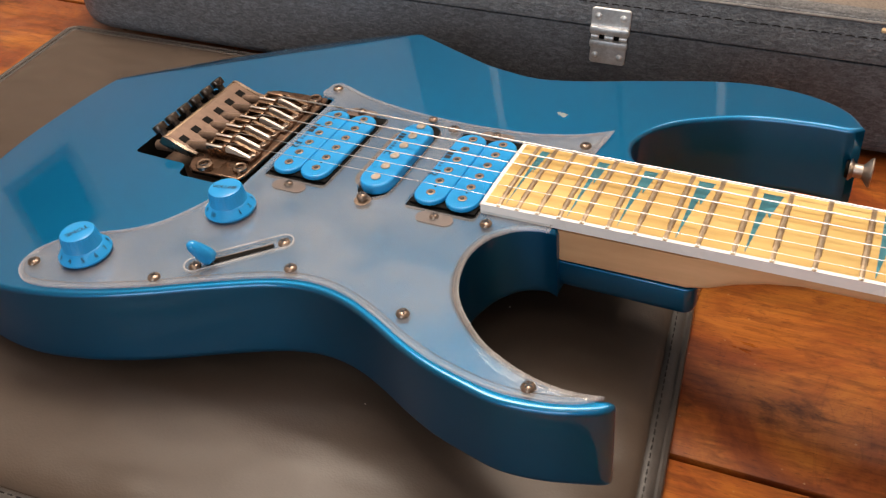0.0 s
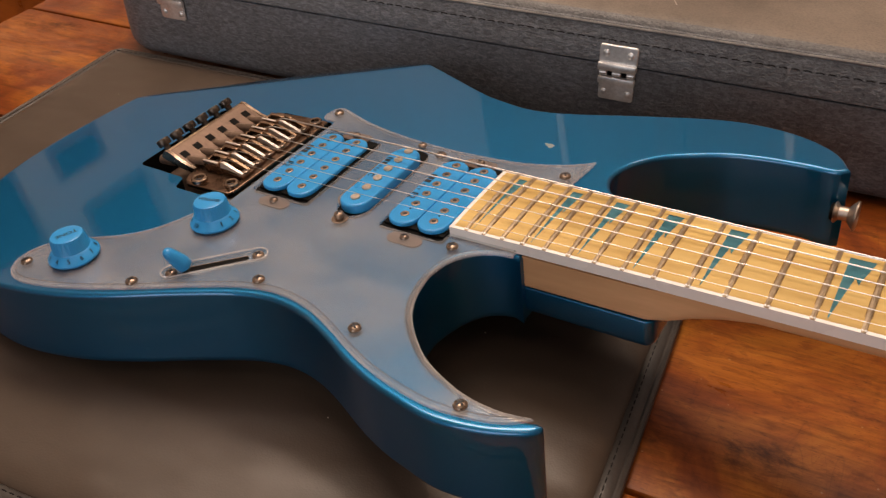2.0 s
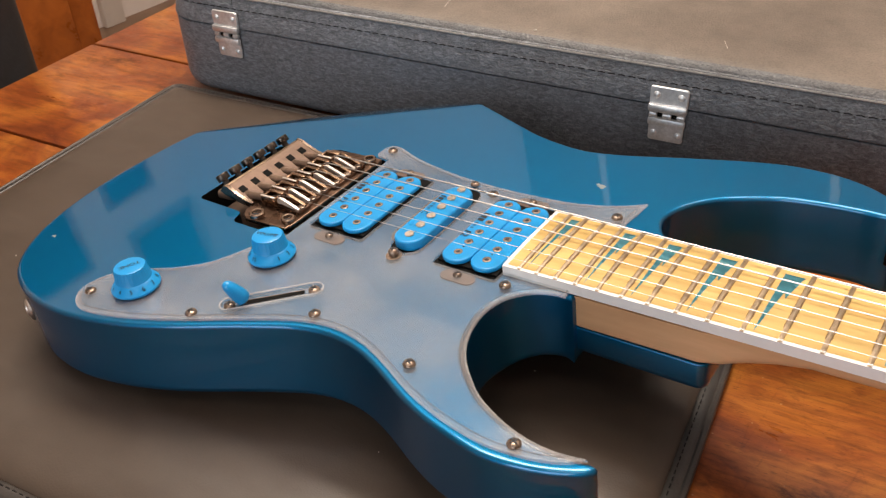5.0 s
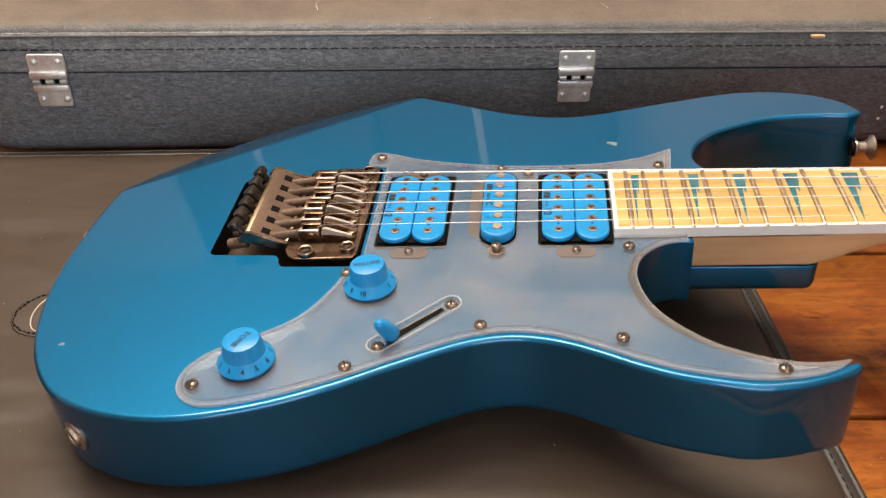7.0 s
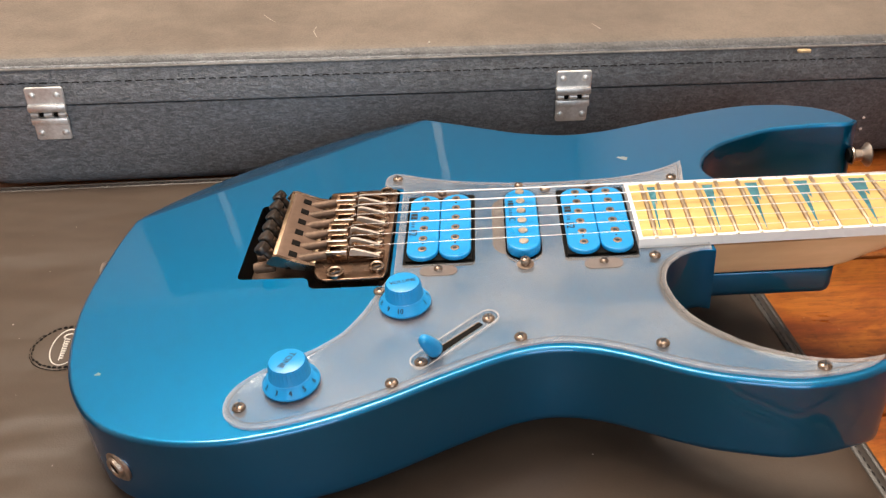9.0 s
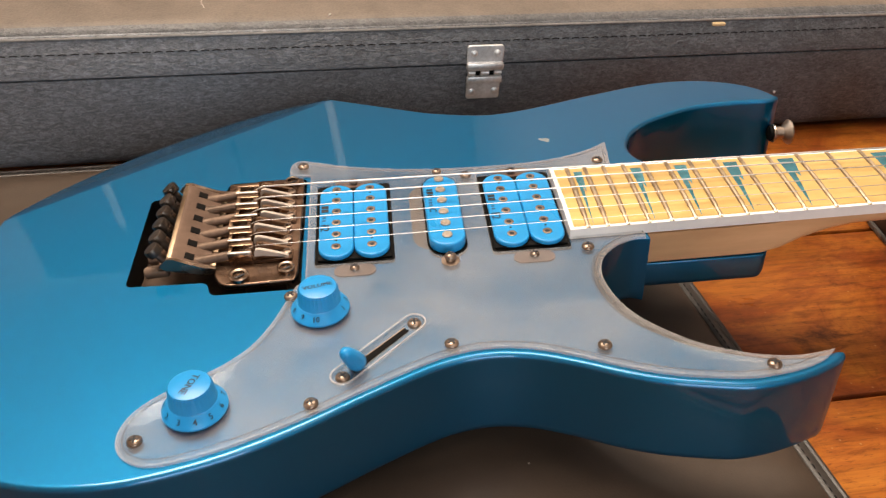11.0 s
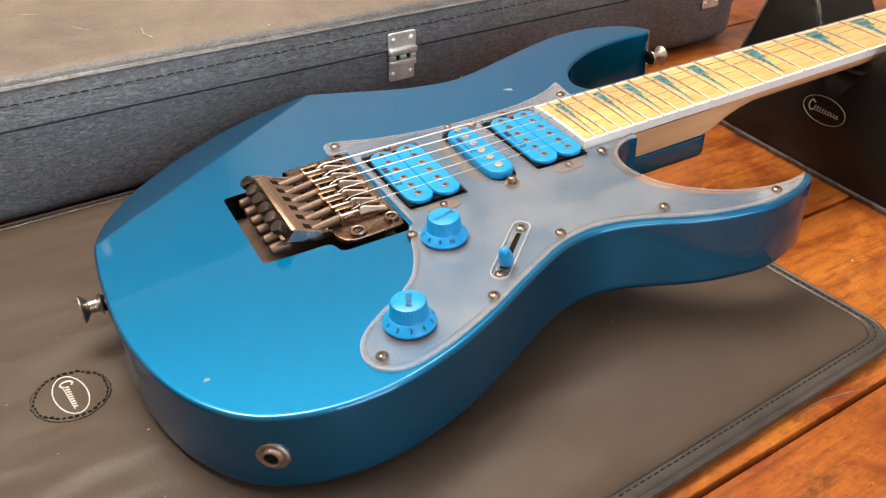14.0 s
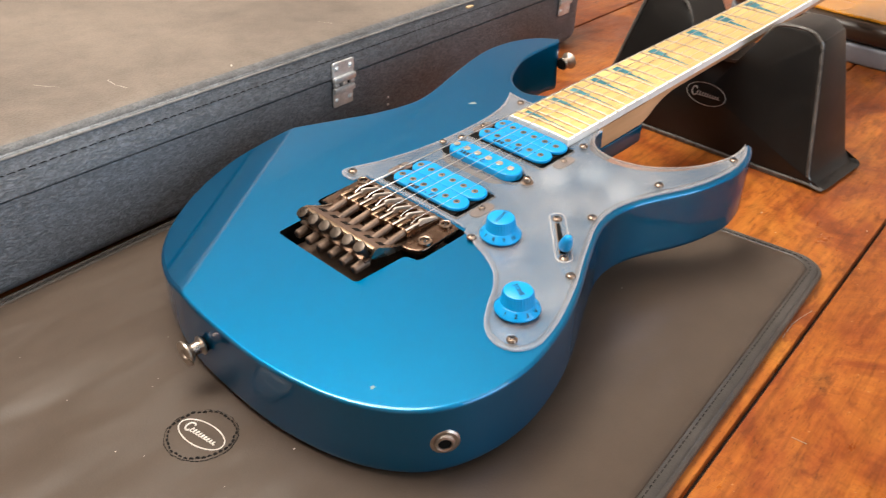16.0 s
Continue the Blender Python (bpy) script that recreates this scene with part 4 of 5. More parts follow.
def pickguard():
    o = guard_outline()[::-1]
    holes = [rounded_rect(x - 0.0195, x + 0.0195, -0.0365, 0.0355, 0.002, 3) for x in HUM_X]
    holes.append(stadium(SINGLE_X, 0.0, 0.037, 0.0098))
    ax = (SWITCH_B - SWITCH_A) / np.linalg.norm(SWITCH_B - SWITCH_A)
    side = np.array([-ax[1], ax[0]])
    recess = []
    for c, a0 in ((SWITCH_B, -90), (SWITCH_A, 90)):
        for a in np.linspace(a0, a0 + 180, 9):
            recess.append(c + 0.0050 * (math.cos(radians(a)) * ax + math.sin(radians(a)) * side))
    holes.append(np.array(recess))
    bm = slab(o, BODY_TOP + 0.0002, GUARD_TOP, 0.0006, holes=holes, mi_side=1, steps=2)
    part("pickguard", bm, GUARD, guitar, "scuffed clear acrylic pickguard", mats=(GUARD_EDGE,))
    # the inner line of the bevelled rim
    nn = ring_normals(o)
    q = [p for p in o - nn * 0.0028 if np.min(np.linalg.norm(o - p, axis=1)) > 0.0024]
    q = [p for p in q if p[0] > 0.028 or abs(p[1]) > 0.056]
    tips = [np.array(t) for t in ((0.246, -0.120), (0.1915, 0.061), (0.190, 0.029), (0.190, -0.033), (0.023, -0.049), (0.023, 0.046), (0.011, 0.050))]
    wide = np.clip(np.min([np.linalg.norm(o - t, axis=1) for t in tips], axis=0) / 0.012, 0.02, 1)[:, None]
    bm2 = bmesh.new()
    bridge(bm2, loop_verts(bm2, o - nn * 0.0006 * wide, GUARD_TOP + 0.00004), loop_verts(bm2, o - nn * 0.0028 * wide, GUARD_TOP + 0.00008))
    part("bevel_band", bm2, BEVEL_BAND, guitar, "tan translucent bevel")
    part("bevel_line", sweep([(*p, GUARD_TOP + 0.00002) for p in q], 0.00028, 5), BEVEL, guitar, "brownish bevel line")
    # flat black sheets stand in for the shaded wells below the pickups and the switch slot
    for x in HUM_X:
        part("well_black_sheet", slab(rounded_rect(x - 0.0195, x + 0.0195, -0.0365, 0.0355, 0.002, 3), BODY_TOP + 0.00005, BODY_TOP + 0.00025), BLACK, guitar, "flat black sheet in place of the shaded pickup cavity")
    part("rout", slab(stadium(SINGLE_X - 0.0052, 0.001, 0.030, 0.0115), BODY_TOP - 0.0002, BODY_TOP + 0.00003), ROUT, guitar, "brown rout below the pickguard")
    part("well_black_sheet", slab(stadium(SINGLE_X, 0.0, 0.037, 0.0098), BODY_TOP + 0.00005, BODY_TOP + 0.00025), BLACK, guitar, "flat black sheet in place of the shaded pickup cavity")
    p, q = SWITCH_A + ax * 0.0055, SWITCH_B - ax * 0.0050
    slot = np.array([p + side * 0.0017, p - side * 0.0017, q - side * 0.0012, q + side * 0.0012])
    part("switch_recess", slab(np.array(recess), BODY_TOP + 0.0002, BODY_TOP + 0.0006), GUARD, guitar, "sunk clear acrylic floor")
    part("slot_bezel", sweep([(*w, GUARD_TOP + 0.00005) for w in recess + recess[:1]], 0.00038, 6), BEZEL, guitar, "pale worn edge of the switch recess")
    part("slot_rim", slab(slot + side * 0.0006, BODY_TOP + 0.0003, BODY_TOP + 0.0007), NICKEL, guitar, "thin metal rim of the slot")
    part("switch_slot", slab(slot, BODY_TOP + 0.0003, BODY_TOP + 0.0009), BLACK, guitar, "black switch slot")


def screw(x, y, z=GUARD_TOP, r=0.0031, name="screw", turn=20):
    """A domed cross-head screw."""
    bm = lathe([(r, 0.0), (r, 0.0004), (r * 0.86, 0.0011), (r * 0.55, 0.0016), (r * 0.2, 0.0018)], 18, pose(x, y, z))
    s = part(name, bm, RUSTY, guitar)
    bm = bmesh.new()
    for a in (turn, turn + 90):
        box(-r * 0.58, r * 0.58, -r * 0.15, r * 0.15, 0.0010, 0.0019, 0, pose(x, y, z, 0, 0, a), bm)
    part("cross_slot", bm, INK, s)


pickguard()
for n, (sx, sy) in enumerate([(-38.5, -139.1), (28.3, -127.0), (87.2, -98.8), (151.5, -107.2), (217.4, -126.4), (159.6, -37.8), (18.7, 55.5), (182.3, 41.0), (17, -58.5), (107.7, 35.0)]):
    screw(sx * MM, sy * MM, turn=17 * n)
screw(*SWITCH_A, BODY_TOP + 0.0006, turn=40)
screw(*SWITCH_B, BODY_TOP + 0.0006, turn=5)
for x in HUM_X:
    for y in (-0.0405, 0.0365):
        screw(x, y, GUARD_TOP - 0.0003, 0.0024)
        t = stadium(0, 0, 0.010, 0.0042)[:, ::-1] + np.array([x, y + math.copysign(0.0002, y)])
        part("mounting_tab", slab(t, BODY_TOP + 0.0003, BODY_TOP + 0.0008), ROUT, guitar)
part("screw_post", lathe([(0.0045, 0), (0.0045, 0.0003), (0.0022, 0.0005), (0.0022, 0.0014), (0.0027, 0.0016), (0.0027, 0.0026)], 18, pose(SINGLE_X, -0.0405, GUARD_TOP)), RUSTY, guitar)
screw(SINGLE_X, -0.0405, GUARD_TOP + 0.0026, 0.0028)
screw(SINGLE_X, 0.0395, GUARD_TOP + 0.0006, 0.0026)


def humbucker(x):
    top = part("humbucker", box(x - 0.0182, x + 0.0182, -0.0325, 0.0310, BODY_TOP + 0.0004, 0.0618, 0.0006), BLACK, guitar, "black pickup base")
    for dx in (-0.0088, 0.0088):
        bob = part("bobbin", slab(stadium(x + dx, -0.0022, 0.0322, 0.00865), 0.0619, 0.0647, 0.0009), PLASTIC_BLUE, top, "cyan-blue bobbin")
        for k in range(6):
            y = -0.0005 + (k - 2.5) * 0.0102
            bm = lathe([(0.0024, 0), (0.0024, 0.00025), (0.0021, 0.0004), (0.0015, 0.0004), (0.0013, 0.00015)], 14, pose(x + dx, y, 0.0647))
            pole = part("pole_piece", bm, POLE, bob)
            part("socket", lathe([(0.0012, 0.0), (0.0012, 0.0002), (0.0002, 0.0002)], 8, pose(x + dx, y, 0.0647)), INK, pole)
        for y in (-0.026, 0.0255):
            part("pin_hole", lathe([(0.0006, 0), (0.0006, 0.0002)], 8, pose(x + dx, y + (0.0051 if y < 0 else -0.0051), 0.0647)), INK, bob)
    m = pose(x - 0.0147, 0.0085, 0.06485, 0, 0, -90)
    for k, wd in ((-0.0032, 0.0006), (0.0, 0.0012), (0.0032, 0.0013)):
        part("print_bar", box(k - wd, k + wd, -0.0018, 0.0018, 0, 0.0001, 0, m), INK, top)
    for k in (-0.0025, 0.0, 0.0025):
        part("print_bar", box(k - 0.0007, k + 0.0007, -0.0009, 0.0009, 0, 0.0001, 0, pose(x - 0.0150, -0.0010, 0.06485, 0, 0, -90)), INK_FAINT, top)
    lettering("print", "F2", 0.0062, pose(x - 0.0147, -0.0100, 0.0650, 0, 0, -90), INK, top, "printed F2")


for hx in HUM_X:
    humbucker(hx)


def single_coil():
    x = SINGLE_X
    top = part("single_coil_pickup", slab(stadium(x, -0.0020, 0.0315, 0.0090), BODY_TOP + 0.0004, 0.0664, 0.0012), PLASTIC_BLUE, guitar, "cyan-blue single-coil cover")
    for k in range(6):
        bm = lathe([(0.0026, 0), (0.0026, 0.0007), (0.0022, 0.0010)], 16, pose(x, (k - 2.5) * 0.0102, 0.0663))
        part("pole_piece", bm, POLE_PALE, top)
    for k, wd in ((-0.0030, 0.0006), (-0.0002, 0.0011), (0.0030, 0.0012)):
        part("print_bar", box(k - wd, k + wd, -0.0016, 0.0016, 0, 0.0001, 0, pose(x - 0.0057, 0.0125, 0.0666, 0, 0, -90)), INK, top)
    for k in (-0.0025, 0.0, 0.0025):
        part("print_bar", box(k - 0.0007, k + 0.0007, -0.0009, 0.0009, 0, 0.0001, 0, pose(x - 0.0060, 0.0035, 0.0666, 0, 0, -90)), INK_FAINT, top)
    lettering("print", "C", 0.0052, pose(x - 0.0055, -0.0035, 0.0667, 0, 0, -90), INK, top, "printed letter")


single_coil()


def knob(x, y, word, turn, first):
    """A ribbed control knob with a numbered skirt."""
    m = pose(x, y, GUARD_TOP + 0.0006, 0, 0, turn)
    skirt = part("control_knob", lathe([(0.0124, 0), (0.0131, 0.0008), (0.0131, 0.0016), (0.0102, 0.0054), (0.0096, 0.0058)], 40, m), PLASTIC_BLUE, guitar, "cyan-blue knob")
    cap = part("ribbed_cap", lathe([(0.0098, 0.0056), (0.0096, 0.0064), (0.0088, 0.0124), (0.0082, 0.0132), (0.0074, 0.0135)], 64, m, flute=1, depth=0.0005, span=(1, 2)), PLASTIC_BLUE, skirt)
    lettering("print", word, 0.0042 if len(word) < 5 else 0.0034, m @ pose(0, 0, 0.01365, 0, 0, 0), INK, cap, "printed word " + word)
    for k in range(1, 11):
        a = radians(first + 32 * k - turn)
        r, z = 0.0117, 0.0036
        mm = m @ Matrix.Translation((r * math.cos(a), r * math.sin(a), z + 0.0003)) @ Matrix.Rotation(a + math.pi / 2, 4, "Z") @ Matrix.Rotation(radians(52), 4, "X")
        lettering("numeral", str(k), 0.0034, mm, INK, skirt)


knob(0.0310, -0.0700, "VOLUME", 12, -57)
knob(-0.0172, -0.1247, "TONE", -115, -208)


def switch():
    a, b = Vector((0.0476, -0.1072, 0.0632)), Vector((0.0424, -0.1132, 0.0760))
    q = (b - a).to_track_quat("Z", "Y").to_matrix().to_4x4()
    ln = (b - a).length
    bm = lathe([(0.0026, 0), (0.0040, 0.001), (0.0042, ln * 0.25), (0.0036, ln * 0.6), (0.0027, ln * 0.88), (0.0016, ln * 0.97), (0.0003, ln)], 18, Matrix.Translation(a) @ q)
    tip = part("switch_tip", bm, PLASTIC_BLUE, guitar, "cyan-blue selector tip", smooth=60)
    part("switch_lever", rod((0.0476, -0.1072, 0.0603), tuple(a + (b - a) * 0.1), 0.0012, 8), NICKEL, tip)


switch()


# ---- tremolo bridge
PLATE = 0.0626
STRING_Y = [-0.0008 + (2.5 - k) * 0.0106 for k in range(6)]


def tremolo():
    z = PLATE - 0.0028
    pts = [(-20.5, 33), (-20.5, 41.5), (-8, 42), (-4, 43), (19, 43), (20, 38), (19.5, -41), (18, -46.5), (-6, -47.5), (-13, -47.5), (-17, -45), (-19.5, -40), (-20.5, -34)]
    base = part("tremolo_base_plate", slab(np.array(pts)[::-1] * MM, z, PLATE, 0.0007), DARK_METAL, guitar, "dark worn metal tremolo plate")
    # raised rear panel with its rough ridge
    prof = spline([(-23.0, 62.4), (-27, 63.6), (-32, 66.0), (-38.0, 69.0), (-39.6, 69.4)], 4) * MM
    part("tail_panel", extrude_profile(prof, -0.0330, 0.0308, 0.0011), PANEL_METAL, base)
    part("ridge", box(-0.0420, -0.0392, -0.0330, 0.0308, 0.0672, 0.0704, 0.0006), BRASSY, base)
    part("rear_shelf", box(-0.0475, -0.0420, -0.0320, 0.0300, 0.0618, 0.0636, 0.0006), DARK_METAL, base)
    part("lower_plate", box(-0.0300, -0.0200, -0.0330, 0.0308, 0.0590, 0.0606, 0.0005), BRASSY, base)
    side = np.array([(-45.5, 66.6), (-41.5, 70.8), (-38.5, 70.6), (-31, 67.0), (-25, 64.6), (-19.5, 63.6), (-19.5, 60.6), (-27, 60.8), (-36, 62.6), (-43, 64.6)]) * MM
    for y0, y1 in ((-0.0352, -0.0331), (0.0309, 0.0328)):
        part("wing", extrude_profile(side, y0, y1), NICKEL, base)
    for k in range(6):
        y = -0.0022 + (2.5 - k) * 0.0107
        # fine tuner: stem and knurled cap
        m = Matrix.Translation((-0.0468, y, 0.0704)) @ Matrix.Rotation(radians(-32), 4, "Y")
        t = part("fine_tuner", lathe([(0.0037, 0.0), (0.0041, 0.0005), (0.0041, 0.0036), (0.0037, 0.0042), (0.0024, 0.0044)], 24, m, flute=1, depth=0.00025, span=(1, 2)), TUNER_BLACK, base)
        part("stem", rod(tuple(m @ Vector((0, 0, -0.0085))), tuple(m @ Vector((0, 0, 0.0005))), 0.0020, 10), TUNER_BLACK, t)
        # hole in the panel that the lock bolt comes out of
        hole = Matrix.Translation((-0.0322, y + 0.0002, 0.0672)) @ Matrix.Rotation(radians(28), 4, "Y")
        part("bolt_hole", box(-0.0022, 0.0024, -0.0022, 0.0022, -0.0004, 0.0005, 0, hole), BLACK, base)
        bolt = part("lock_bolt", rod((-0.0125, y, 0.0664), (-0.0322, y, 0.0638), 0.0023, 14), RUST, base)
        part("bolt_end", rod((-0.0430, y, 0.0605), (-0.0545, y, 0.0592), 0.0033, 16, r2=0.0030), RUST, bolt)
        part("socket", rod((-0.0544, y, 0.0592), (-0.0548, y, 0.0592), 0.0016, 6), INK, bolt)
        saddle(base, STRING_Y[k], [-0.6, 0.2, 0.8, -1.6, -0.6, 0.4][k] * MM, PLATE)
    for x, y, r in ((0.0140, -0.0388, 0.0042), (-0.0078, -0.0424, 0.0048), (0.0135, 0.0380, 0.0042)):
        st = part("pivot_stud", lathe([(r, 0), (r, 0.0018), (r * 0.86, 0.0024), (r * 0.62, 0.0022), (r * 0.55, 0.0006)], 22, pose(x, y, PLATE)), NICKEL, base)
        part("stud_slot", box(-r * 0.55, r * 0.55, -r * 0.12, r * 0.12, 0.0007, 0.0011, 0, pose(x, y, PLATE, 0, 0, 30)), INK, st)
    part("sustain_block", box(-0.008, 0.012, -0.034, 0.032, 0.0440, 0.0597, 0.001), DARK_METAL, base)


def saddle(base, y, dx, z):
    """One string saddle: foot, open box round a square pit, near rail and ramp coloured as if lit, clamp block, two
    sloping ramps.
    """
    w = 0.0049
    prof = np.array([(-13.5, 0.2), (-13.5, 2.0), (-2.6, 2.0), (0.6, 2.4), (4.6, 2.2), (10.0, 1.9), (16.2, 1.8), (16.2, 0.2)]) * MM
    prof[:, 0] += dx
    prof[:, 1] += z
    s = part("saddle", extrude_profile(prof, y - w, y + w), DARK_METAL, base)
    for sy in (-1, 1):
        c = y + sy * (w - 0.0014)
        part("saddle_wall", box(dx - 0.0138, dx - 0.0026, c - 0.0014, c + 0.0014, z + 0.0019, z + 0.0064, 0.0003), SADDLE_TAN, s)
        ramp_profile = np.array([(-1.4, 5.2), (-0.6, 7.0), (1.2, 7.3), (3.4, 6.6), (14.6, 2.7), (14.6, 1.7), (3.4, 3.4), (-1.4, 3.4)]) * MM + np.array([dx, z])
        c = y + sy * 0.0028
        part("string_ramp", extrude_profile(ramp_profile, c - 0.0009, c + 0.0009), SADDLE_GLINT if sy < 0 else SADDLE_TAN, s)
    part("saddle_rail", box(dx - 0.0138, dx - 0.0026, y - w, y - w + 0.0014, z + 0.0064, z + 0.0071, 0.0003), SADDLE_GLINT, s, "bright rail, its glint put into the colour")
    part("rear_wall", box(dx - 0.0138, dx - 0.0120, y - w + 0.0029, y + w - 0.0029, z + 0.0019, z + 0.0063, 0.0003), SADDLE_TAN, s)
    part("front_wall", box(dx - 0.0052, dx - 0.0030, y - w + 0.0029, y + w - 0.0029, z + 0.0019, z + 0.0058, 0.0003), DARK_METAL, s)
    part("clamp_block", box(dx - 0.0095, dx - 0.0062, y - 0.0019, y + 0.0019, z + 0.0019, z + 0.0046, 0.0004), TUNER_BLACK, s)
    part("mount_screw", lathe([(0.0021, 0), (0.0021, 0.0012), (0.0014, 0.0014), (0.0011, 0.0006)], 12, pose(0.0142 + dx * 0.3, y, z + 0.0018)), RUSTY, s)


tremolo()


# ---- neck, fingerboard, frets, strings
SCALE, NUT_X, END_X = 0.648, 0.648, 0.1527
BOARD_EDGE, BOARD_LOW = 0.0662, 0.0605


def half_width(x):
    return 0.0215 + (0.0285 - 0.0215) * (SCALE - x) / 0.486


def crown(y, hw):
    return 0.0009 * (1 - (y / hw) ** 2)


def neck():
    xs = [END_X, 0.25, 0.35, 0.45, 0.55, NUT_X]
    fr = np.linspace(-1, 1, 17)
    def board(inset, z0, zt, x_in):
        bm = bmesh.new()
        rings = []
        for x in [xs[0] + x_in] + xs[1:]:
            hw = half_width(x) - inset
            rings.append([bm.verts.new((x, k * hw, zt + crown(k * hw, half_width(x)))) for k in fr] + [bm.verts.new((x, hw, z0)), bm.verts.new((x, -hw, z0))])
        for a, b in zip(rings, rings[1:]):
            bridge(bm, a, b)
        bm.faces.new(rings[0])
        bm.faces.new(rings[-1])
        return bm
    part("binding", board(0.0, BOARD_LOW, BOARD_EDGE, 0.0), WHITE_BIND, guitar, "white neck binding")
    fb = part("fingerboard", board(0.0019, BOARD_LOW + 0.002, BOARD_EDGE + 0.00012, 0.0022), MAPLE, guitar, "golden maple fingerboard")
    # back of the neck, from the heel block to the nut
    bm = bmesh.new()
    rings = []
    for x, zb, rnd in ((0.178, 0.0404, 0.0), (0.254, 0.0404, 0.0), (0.264, 0.0416, 0.12), (0.275, 0.0440, 0.40), (0.288, 0.0452, 0.75), (0.302, 0.0462, 1.0), (0.40, 0.0468, 1.0), (0.55, 0.0474, 1.0), (0.66, 0.0478, 1.0)):
        hw = half_width(min(x, NUT_X)) - 0.0002
        ring = []
        for a in np.linspace(0, math.pi, 15):
            e = 1.0 if rnd > 0.99 else 0.08 + 0.92 * rnd
            c, s = math.cos(a), math.sin(a)
            ring.append(bm.verts.new((x, hw * math.copysign(abs(c) ** e, c), BOARD_LOW - 0.0001 - (BOARD_LOW - zb) * abs(s) ** e)))
        rings.append(ring)
    for a, b in zip(rings, rings[1:]):
        bridge(bm, a, b)
    bm.faces.new(rings[0])
    bm.faces.new(rings[-1])
    part("neck", bm, NECK_WOOD, guitar, "pale oiled maple neck", smooth=40)
    part("nut", box(NUT_X, NUT_X + 0.012, -0.0213, 0.0213, 0.058, 0.0685, 0.001), DARK_METAL, guitar)
    head = spline([(662, 21), (690, 34), (730, 40), (790, 38), (840, 22), (845, 12), (800, 0), (740, -12), (690, -18), (662, -21)], 4) * MM
    part("headstock", slab(head, 0.046, 0.060, 0.0015), PAINT, guitar)
    for n in range(1, 25):
        x = SCALE * 2 ** (-n / 12)
        hw = half_width(x) - 0.0004
        pts = [(x, k * hw, BOARD_EDGE + crown(k * hw, half_width(x)) + (0.0000 if abs(k) < 1 else -0.0006)) for k in (-1, -0.94, -0.6, -0.3, 0, 0.3, 0.6, 0.94, 1)]
        wire = part("fret", sweep(pts, 0.0012, 8), FRET, fb)
        # brown strip a little wider than the wire, showing along both sides
        bm = bmesh.new()
        edge = [[bm.verts.new((x + dx, k * (hw - 0.0018), BOARD_EDGE + 0.0002 + crown(k * hw, half_width(x)))) for k in (-1, -0.6, -0.3, 0, 0.3, 0.6, 1)] for dx in (-0.0015, 0.0015)]
        for i in range(6):
            bm.faces.new((edge[0][i], edge[1][i], edge[1][i + 1], edge[0][i + 1]))
        bmesh.ops.solidify(bm, geom=bm.faces[:], thickness=0.0002)
        part("fret_edge_line", bm, FRET_BROWN, wire, "brown line along the fret", smooth=0)
        for sy in (-1, 1):
            part("fret_end", box(x - 0.0011, x + 0.0011, min(sy * (hw - 0.0015), sy * (hw - 0.0002)), max(sy * (hw - 0.0015), sy * (hw - 0.0002)), BOARD_EDGE - 0.0004, BOARD_EDGE + 0.0009, 0.0003), WHITE_BIND, wire, "pale filed end")
    for n in (3, 5, 7, 9, 12, 15, 17, 19, 21, 24):
        a, b = SCALE * 2 ** (-n / 12) + 0.0013, SCALE * 2 ** (-(n - 1) / 12) - 0.0013
        bm = bmesh.new()

        def at(u, v):
            x = a + (b - a) * u
            y = half_width(x) * (1 - 2 * v)
            return bm.verts.new((x, y, BOARD_EDGE + 0.00022 + crown(y, half_width(x))))

        # the broad tooth, its small barb, then the long point
        for v0, v1, r0, r1 in ((0.095, 0.37, 0.857, 0.678), (0.37, 0.94, 0.50, 0.245)):
            left = lambda v: np.interp(v, (0.095, 0.94), (0.20, 0.22))
            rows = [(at(left(v), v), at(np.interp(v, (v0, v1), (r0, r1)), v)) for v in np.linspace(v0, v1, 8)]
            for p, q in zip(rows, rows[1:]):
                bm.faces.new((p[0], p[1], q[1], q[0]))
        bm.faces.new((at(0.50, 0.37), at(0.678, 0.37), at(0.62, 0.46)))
        bmesh.ops.solidify(bm, geom=bm.faces[:], thickness=0.0004)
        part("inlay", bm, INLAY, fb, "teal shark-tooth inlay", smooth=0)


neck()
for k, rad in enumerate((0.46, 0.38, 0.30, 0.22, 0.18, 0.15)):
    yb, yn = STRING_Y[k], (2.5 - k) * 0.0071
    zb = 0.0698
    pts = [(-0.0055, yb, zb - 0.0022), (-0.0005, yb, zb), (0.06, yb + (yn - yb) * 0.06 / 0.648, zb - 0.0001)]
    pts += [(x, yb + (yn - yb) * x / 0.648, zb - 0.0012 * x / 0.648) for x in (0.16, 0.3, 0.45, 0.6, 0.65)]
    part("string", sweep(pts, rad * MM, 7), STEEL, guitar)


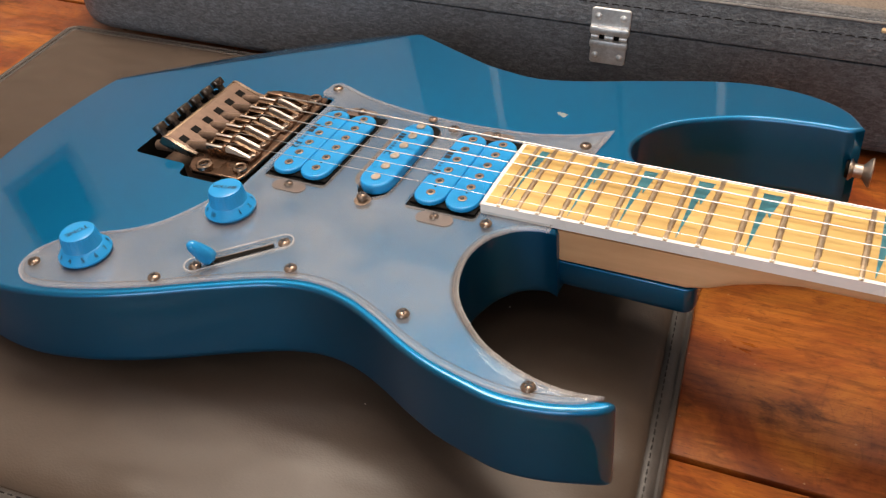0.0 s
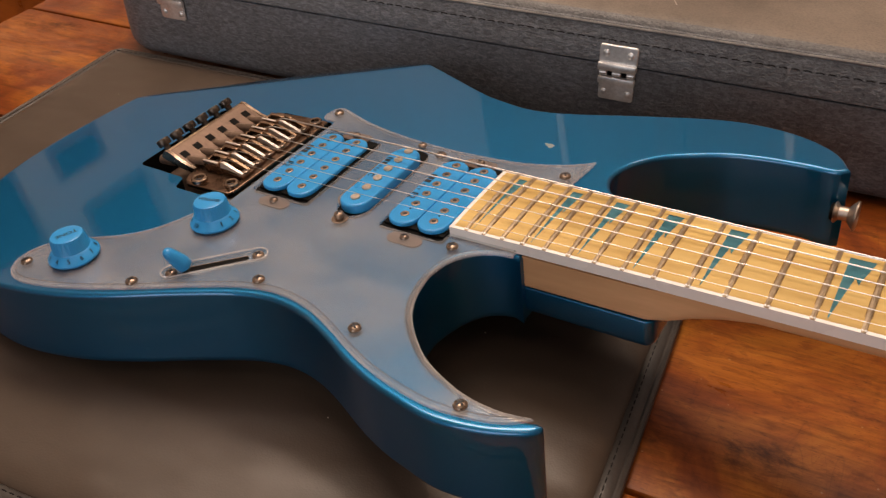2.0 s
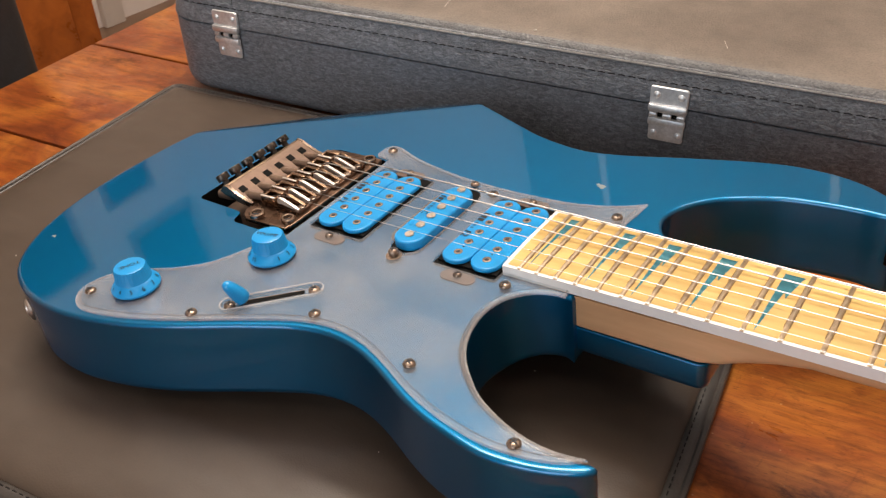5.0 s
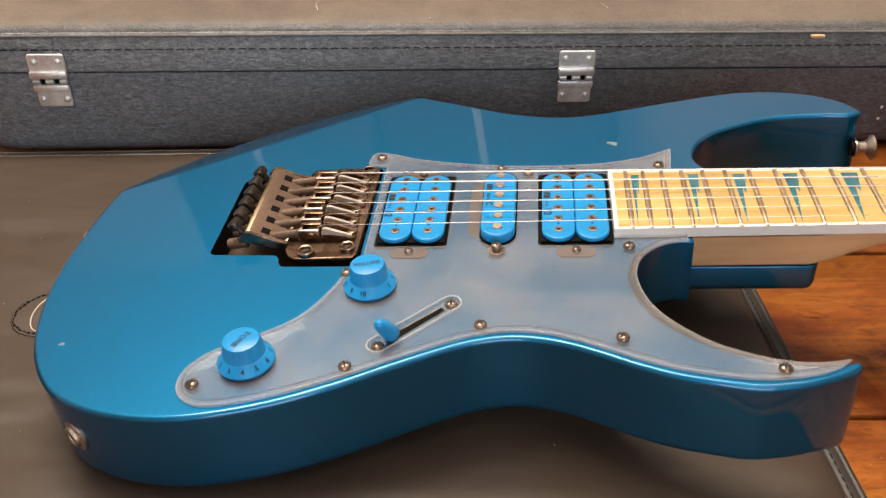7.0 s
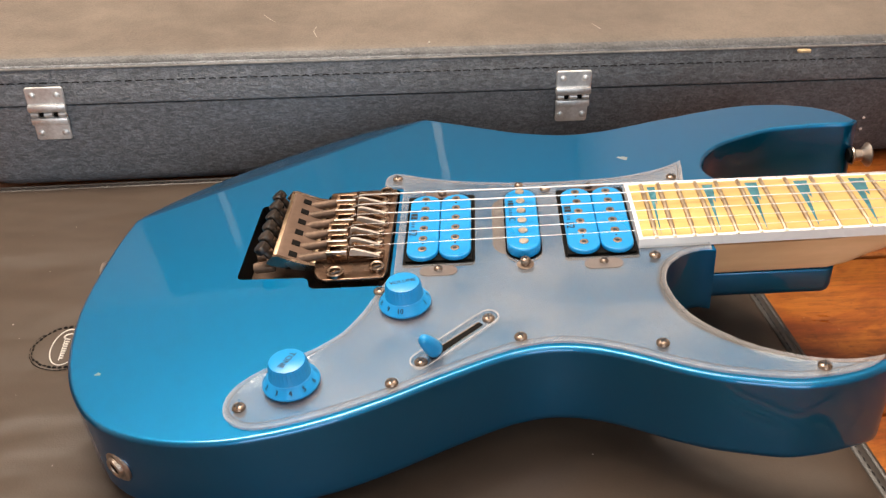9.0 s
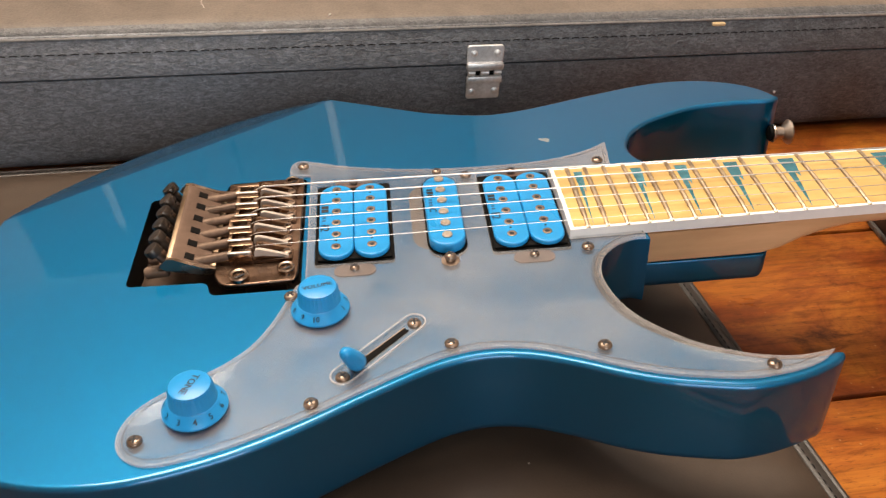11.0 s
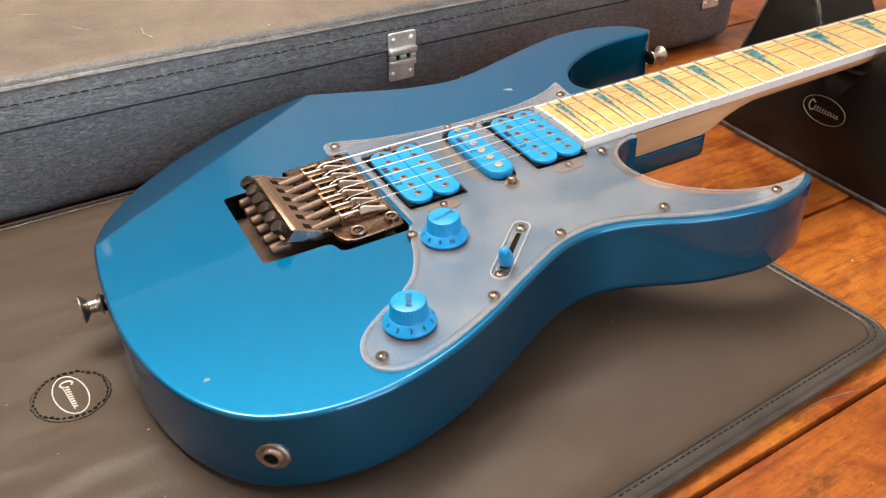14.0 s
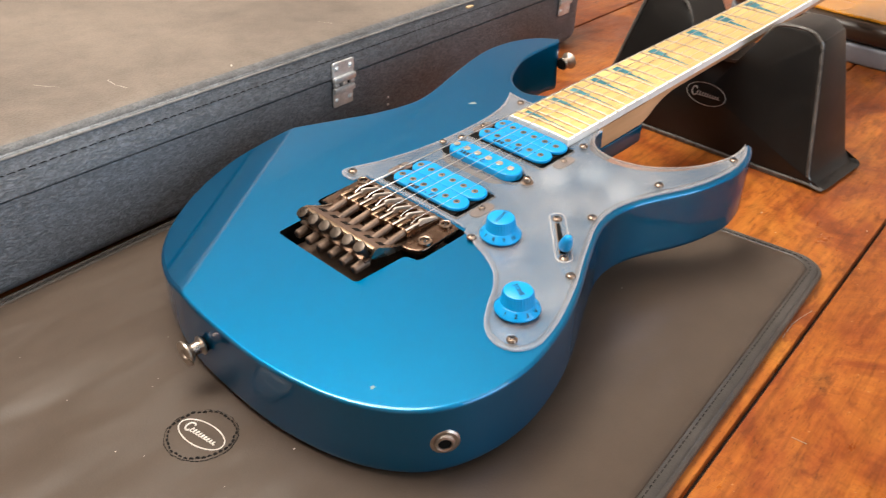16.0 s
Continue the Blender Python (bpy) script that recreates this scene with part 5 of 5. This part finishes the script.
# ---- hardware on the sides
def strap_button(m):
    b = part("strap_button", lathe([(0.0052, 0), (0.0055, 0.001), (0.0036, 0.003), (0.0034, 0.0085), (0.0068, 0.0122), (0.0074, 0.0132), (0.0072, 0.0142), (0.0030, 0.0146), (0.0026, 0.0134)], 26, m @ Matrix.Diagonal((1.08, 1.08, 0.80, 1))), BUTTON, guitar, "silver strap button")
    part("felt_washer", lathe([(0.0044, -0.0018), (0.0048, -0.0008), (0.0044, 0.0)], 20, m), BLACK, b, "black felt washer")


strap_button(Matrix.Translation((-0.1435, 0.001, 0.0385)) @ Matrix.Rotation(radians(-90), 4, "Y"))
strap_button(Matrix.Translation((0.3090, 0.0968, 0.0385)) @ Matrix.Rotation(radians(90), 4, "Y"))


def jack():
    d = Vector((-0.60, -0.80, 0)).normalized()
    q = d.to_track_quat("Z", "Y").to_matrix().to_4x4()
    m = Matrix.Translation(Vector((-0.0985, -0.1475, 0.0362)) - d * 0.002) @ q @ Matrix.Diagonal((0.84, 0.84, 1, 1))
    j = part("output_jack", lathe([(0.0100, 0), (0.0100, 0.0012), (0.0088, 0.0020), (0.0066, 0.0020), (0.0062, 0.0034), (0.0052, 0.0038), (0.0042, 0.0034), (0.0040, 0.0026)], 28, m), BUTTON, guitar, "nickel output jack ring")
    part("jack_hole", lathe([(0.0040, 0.0028), (0.0030, 0.0026), (0.0001, 0.0026)], 16, m), BLACK, j)


jack()


def chip(x, y, r, seed, z=BODY_TOP):
    """A small chip in the lacquer that bares the pale wood."""
    rnd = random.Random(seed)
    o = np.array([(x + r * rnd.uniform(0.45, 1.2) * math.cos(a), y + r * rnd.uniform(0.3, 1.0) * math.sin(a)) for a in np.linspace(0, 2 * math.pi, 9, endpoint=False)])
    part("paint_chip", slab(o, z - 0.0003, z + 0.00008), CHIP, guitar, "bare pale chip", smooth=0)


CHIP = simple("bare_wood", (0.20, 0.25, 0.26), 0.6, grain=900, vary=0.3)
chip(0.1590, 0.0705, 0.0032, 1)
chip(0.1560, 0.0720, 0.0016, 2)
chip(-0.1128, -0.1110, 0.0019, 3)
